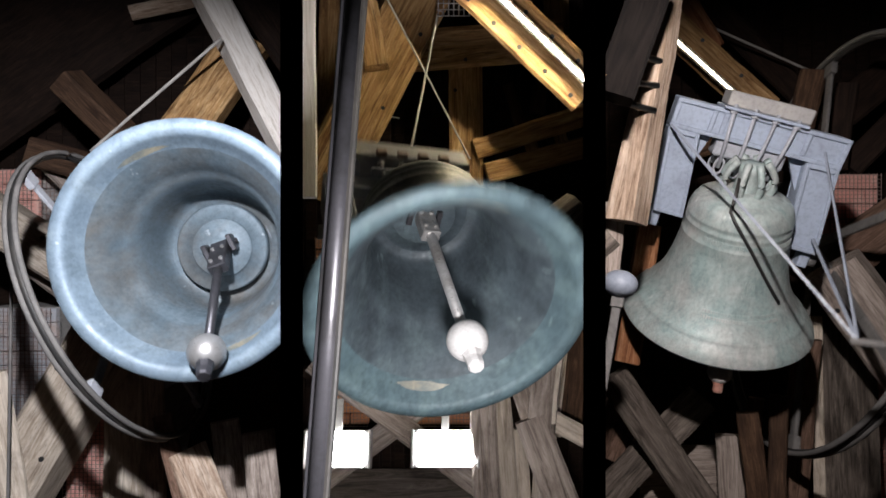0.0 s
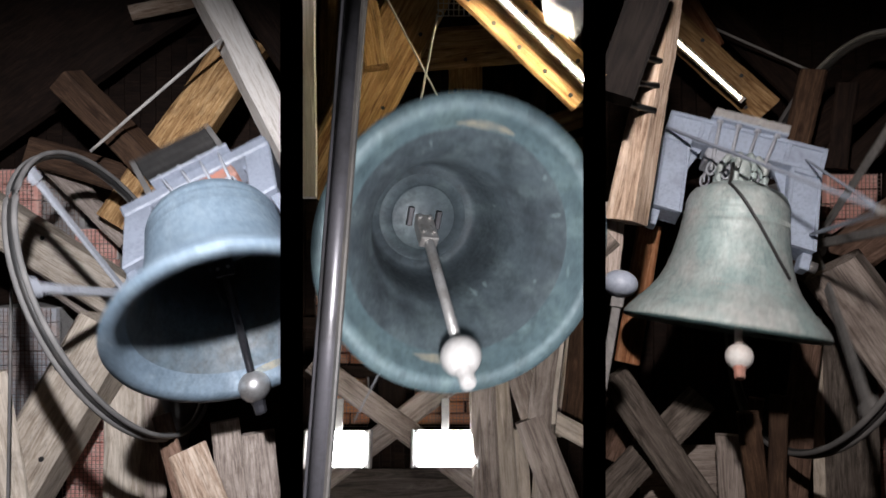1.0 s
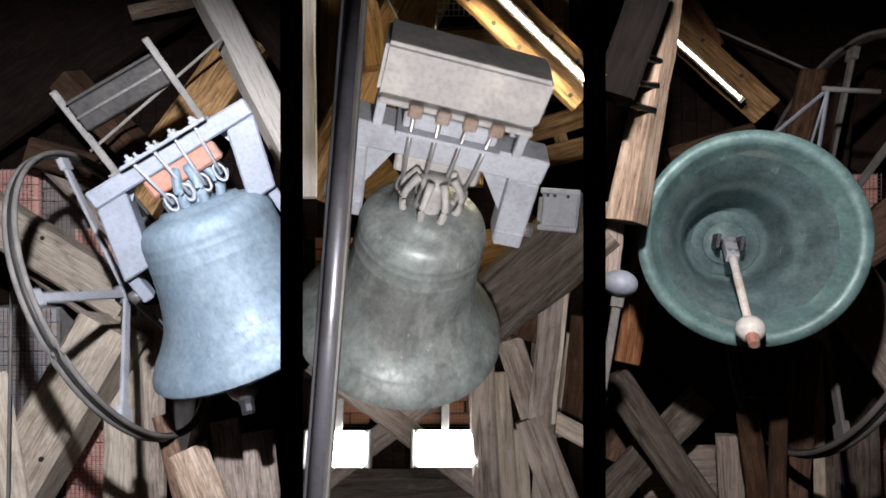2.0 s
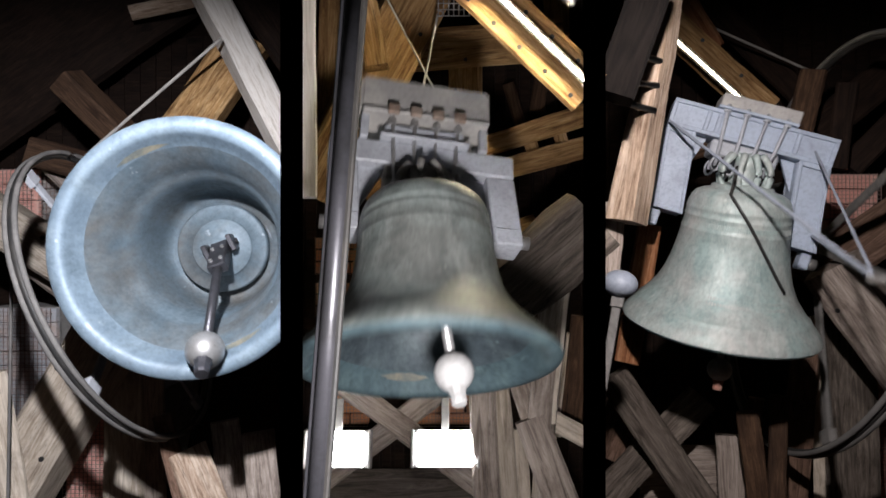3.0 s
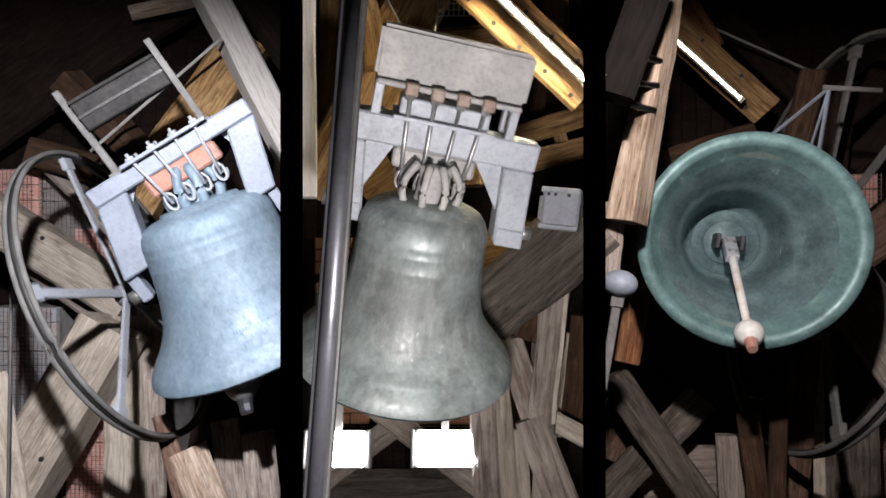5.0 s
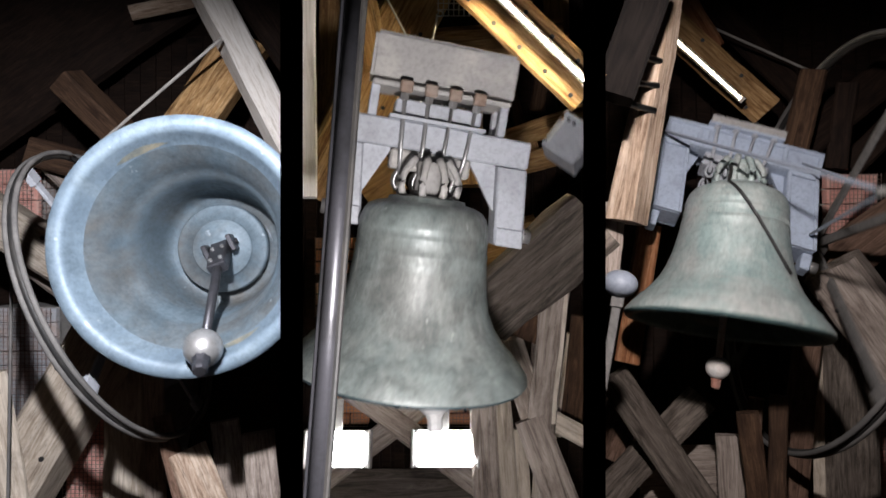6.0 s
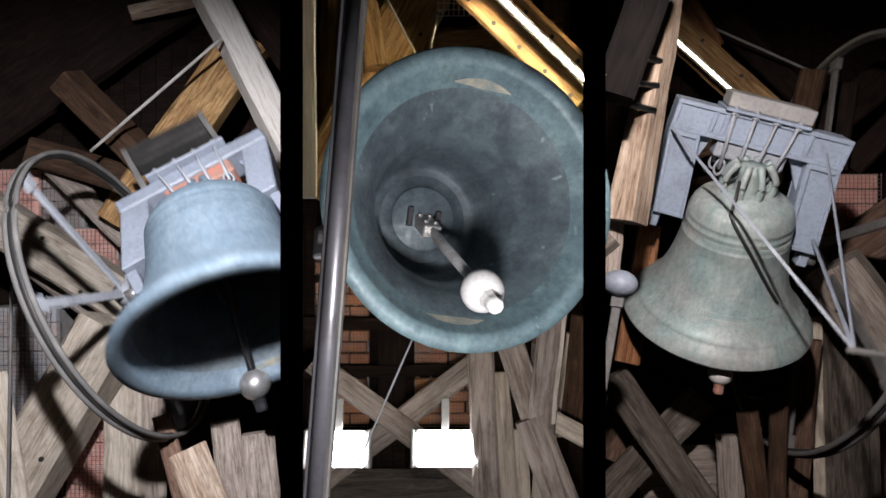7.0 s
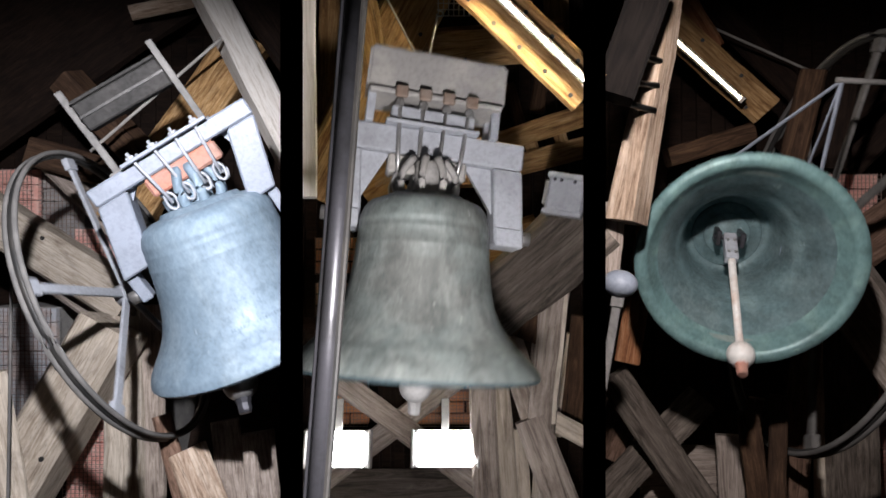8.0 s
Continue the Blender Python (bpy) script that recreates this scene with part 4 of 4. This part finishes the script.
cable((1.976, 3.435, 5.264), (2.769, 3.6, 4.953), 0.008, "thin pale steel cable overhead")


# ---- wire-netted wall openings ----
def netting(p, q, r, label, material, k=1.0, back=0.52):
    """A brick-filled opening spanned by p (corner), q (along) and r (up), behind a wire net."""
    cell, wire, gap, courses = 0.024 * k, 0.0014 * k, 0.04 * k, 0.075 * k
    p, q, r = Vector(p), Vector(q), Vector(r)
    a, b = q - p, r - p
    n = a.cross(b).normalized()
    if n.dot(EYE - p) < 0:
        n = -n
    la, lb, ua, ub = a.length, b.length, a.normalized(), b.normalized()
    top = new("netted_opening")
    tagged(top, label, "opening")
    bm, net = bmesh.new(), bmesh.new()

    def bar(bm, c, va, vb, vn):
        vs = [bm.verts.new(c + va * i + vb * j + vn * k) for i in (-1, 1) for j in (-1, 1) for k in (-1, 1)]
        for f in ((0, 1, 3, 2), (4, 5, 7, 6), (0, 1, 5, 4), (2, 3, 7, 6), (0, 2, 6, 4), (1, 3, 7, 5)):
            bm.faces.new([vs[i] for i in f])
    rows = max(1, int(lb / courses))
    for i in range(rows):
        wide, x = 0.24 * k, -(0.12 * k if i % 2 else 0.0)
        while x < la:
            x0, x1 = max(x, 0), min(x + wide - 0.012, la)
            if x1 - x0 > 0.02:
                bar(bm, p + ua * (x0 + x1) / 2 + ub * (i + 0.5) * lb / rows - n * 0.05 + n * random.uniform(0, 0.012), ua * (x1 - x0) / 2, ub * (lb / rows / 2 - 0.005), n * 0.05)
            x += wide
    tagged(part("brickwork", bm, material, top), kind="stuff")
    part("bed", (lambda m: (bar(m, p + a / 2 + b / 2 - n * (0.05 + back / 2), a / 2, b / 2, n * back / 2), m)[1])(bmesh.new()), PAINT_DUSTY, top)
    for i in range(int(la / cell) + 1):
        bar(net, p + ua * i * cell + b / 2 + n * gap, ua * wire, b / 2, n * wire)
    for i in range(int(lb / cell) + 1):
        bar(net, p + ub * i * cell + a / 2 + n * (gap + 2.2 * wire), a / 2, ub * wire, n * wire)
    tagged(part("wire_net", net, NET, top), kind="stuff")
    return top


netting((-4.744, 5.676, 4.723), (-4.173, 5.676, 4.723), (-4.744, 5.375, 5.289), "salmon brickwork behind a rusty wire net", BRICK, 1.74, 1.4)
netting((-4.187, 5.794, 4.688), (-3.744, 5.794, 4.688), (-4.187, 5.419, 5.391), "grey dusty opening behind a wire net", PAINT_DUSTY, 1.74, 1.3)
netting((-3.769, 5.908, 4.176), (-3.347, 5.908, 4.176), (-3.769, 5.617, 4.723), "salmon brickwork behind a rusty wire net", BRICK, 1.74, 1.4)
netting((-3.307, 5.99, 2.076), (-2.9, 5.99, 2.076), (-3.307, 5.594, 2.821), "salmon brickwork behind a rusty wire net", BRICK, 1.5, 2.3)
netting((-4.554, 6.408, 2.791), (-3.827, 6.408, 2.791), (-4.554, 5.804, 3.927), "grey slatted opening behind a wire net", BLUE_SLATE, 1.74, 1.6)
netting((-0.634, 2.856, 2.877), (-0.373, 2.856, 2.877), (-0.634, 2.769, 3.04), "orange brick opening behind a wire net", ORANGE, 0.72)
netting((-0.634, 2.958, 2.685), (-0.373, 2.958, 2.685), (-0.634, 2.876, 2.84), "orange brick opening behind a wire net", ORANGE, 0.72)
netting((-0.634, 3.068, 2.478), (-0.373, 3.068, 2.478), (-0.634, 2.988, 2.628), "orange brick opening behind a wire net", ORANGE, 0.72)
netting((-0.634, 3.21, 2.21), (-0.373, 3.21, 2.21), (-0.634, 3.101, 2.415), "orange brick opening behind a wire net", ORANGE, 0.72)
netting((-0.141, 2.856, 2.877), (0.158, 2.856, 2.877), (-0.141, 2.769, 3.04), "orange brick opening behind a wire net", ORANGE, 0.72)
netting((-0.141, 2.958, 2.685), (0.158, 2.958, 2.685), (-0.141, 2.876, 2.84), "orange brick opening behind a wire net", ORANGE, 0.72)
netting((-0.141, 3.068, 2.478), (0.158, 3.068, 2.478), (-0.141, 2.988, 2.628), "orange brick opening behind a wire net", ORANGE, 0.72)
netting((-0.141, 3.21, 2.21), (0.158, 3.21, 2.21), (-0.141, 3.101, 2.415), "orange brick opening behind a wire net", ORANGE, 0.72)
netting((2.834, 4.081, 3.793), (3.21, 4.081, 3.793), (2.834, 3.871, 4.188), "salmon brickwork behind a rusty wire net", BRICK, 1.2, 0.9)
netting((3.461, 5.549, 2.055), (3.761, 5.549, 2.055), (3.461, 5.008, 3.072), "salmon brickwork behind a rusty wire net", BRICK, 1.2, 0.9)


# ---- lamps ----
def tube_lamp(p, q, label, k, light):
    m = along(p, q)
    n = (Vector(q) - Vector(p)).length / 2
    lamp = new("tube_lamp")
    tagged(lamp, label, "lamp")
    bm = box_bm((-n - 0.03, -0.022 * k, -0.03), (n + 0.03, 0.022 * k, -0.002), 0.004)
    part("housing", bm, W_DARKSTEEL, lamp)
    part("tube", tube_bm([(-n, 0, 0.02), (n, 0, 0.02)], 0.0075 * k, 12), light, lamp, "glowing warm white tube", True)
    for s in (-1, 1):
        part("socket", box_bm((s * n - 0.012, -0.022, -0.002), (s * n + 0.012, 0.022, 0.045), 0.003), WHITE_IRON, lamp)
    lamp.matrix_world = m
    return lamp


tube_lamp((0.161, 1.478, 3.291), (0.494, 1.631, 3.003), "warm white tube lamp on a golden beam", 0.72, TUBE_STRONG)
tube_lamp((1.594, 3.215, 4.911), (2.094, 3.427, 4.512), "warm white tube lamp on a brown beam", 1.2, TUBE)


def flood_lamp(c, w, h, label):
    m = along(Vector(c) - Vector((w / 2, 0, 0)), Vector(c) + Vector((w / 2, 0, 0)))
    lamp = new("flood_lamp")
    tagged(lamp, label, "lamp", "flood lamps")
    part("housing", box_bm((-w / 2 - 0.004, -h / 2 - 0.004, -0.05), (w / 2 + 0.004, h / 2 + 0.004, 0.0), 0.006), PAINT_DUSTY, lamp)
    part("diffuser", box_bm((-w / 2, -h / 2, 0.002), (w / 2, h / 2, 0.026), 0.011, 3), FLOOD, lamp, "dazzling white diffuser")
    for sx in (-1, 1):
        part("end_cap", box_bm((sx * (w / 2 + 0.01) - 0.006, -h / 2 - 0.006, -0.05), (sx * (w / 2 + 0.01) + 0.006, h / 2 + 0.006, 0.016), 0.004), PAINT_DUSTY, lamp)
    part("bracket", box_bm((-0.015, h / 2, -0.012), (0.015, h / 2 + 0.12, 0.0), 0.003), PAINT_DUSTY, lamp)
    lamp.matrix_world = m
    return lamp


flood_lamp((-0.397, 2.453, 1.953), 0.222, 0.13, "dazzling white rectangular flood lamp")
flood_lamp((0.0085, 2.453, 1.955), 0.226, 0.13, "dazzling white rectangular flood lamp")


def motions():
    for spec in (LEFT, MID, RIGHT):
        times = [i / 10 for i in range(81)]
        walk(spec["thing"], [(t, swing_pose(spec, t)) for t in times])
        walk(spec["clapper"], [(t, Matrix.Translation(spec["hinge"]) @ pose(0, 0, 0, clapper_angle(spec, t), 0, 0) @ pose(0, 0, 0, 0, -spec["clap_lean"], 0)) for t in times])
    # the neighbouring bell swings at its own beat
    beat = [(0.0, 0.197, 0.56, 40), (0.7, 0.197, 0.56, 40), (1.05, 0.197, 0.36, 38), (1.2, 0.194, 0.19, 35), (1.3, 0.186, 0.18, 28), (1.5, 0.179, 0.14, 15), (1.7, 0.163, 0.103, 8), (2.0, 0.158, 0.095, 6), (2.3, 0.179, 0.14, 15), (2.6, 0.194, 0.193, 35), (2.8, 0.197, 0.215, 38), (3.0, 0.197, 0.5, 40)]
    walk(YOKE_END, [(t + n * 3.2, yoke_end_pose(x, y, r)) for n in range(3) for t, x, y, r in beat if 0 <= t + n * 3.2 < 8] + [(8.0, yoke_end_pose(0.17, 0.121, 11))])
    for spec in (LEFT_WHEEL, RIGHT_WHEEL):
        walk(spec["thing"], [(i / 10, swing_pose(spec, i / 10)) for i in range(81)])


motions()
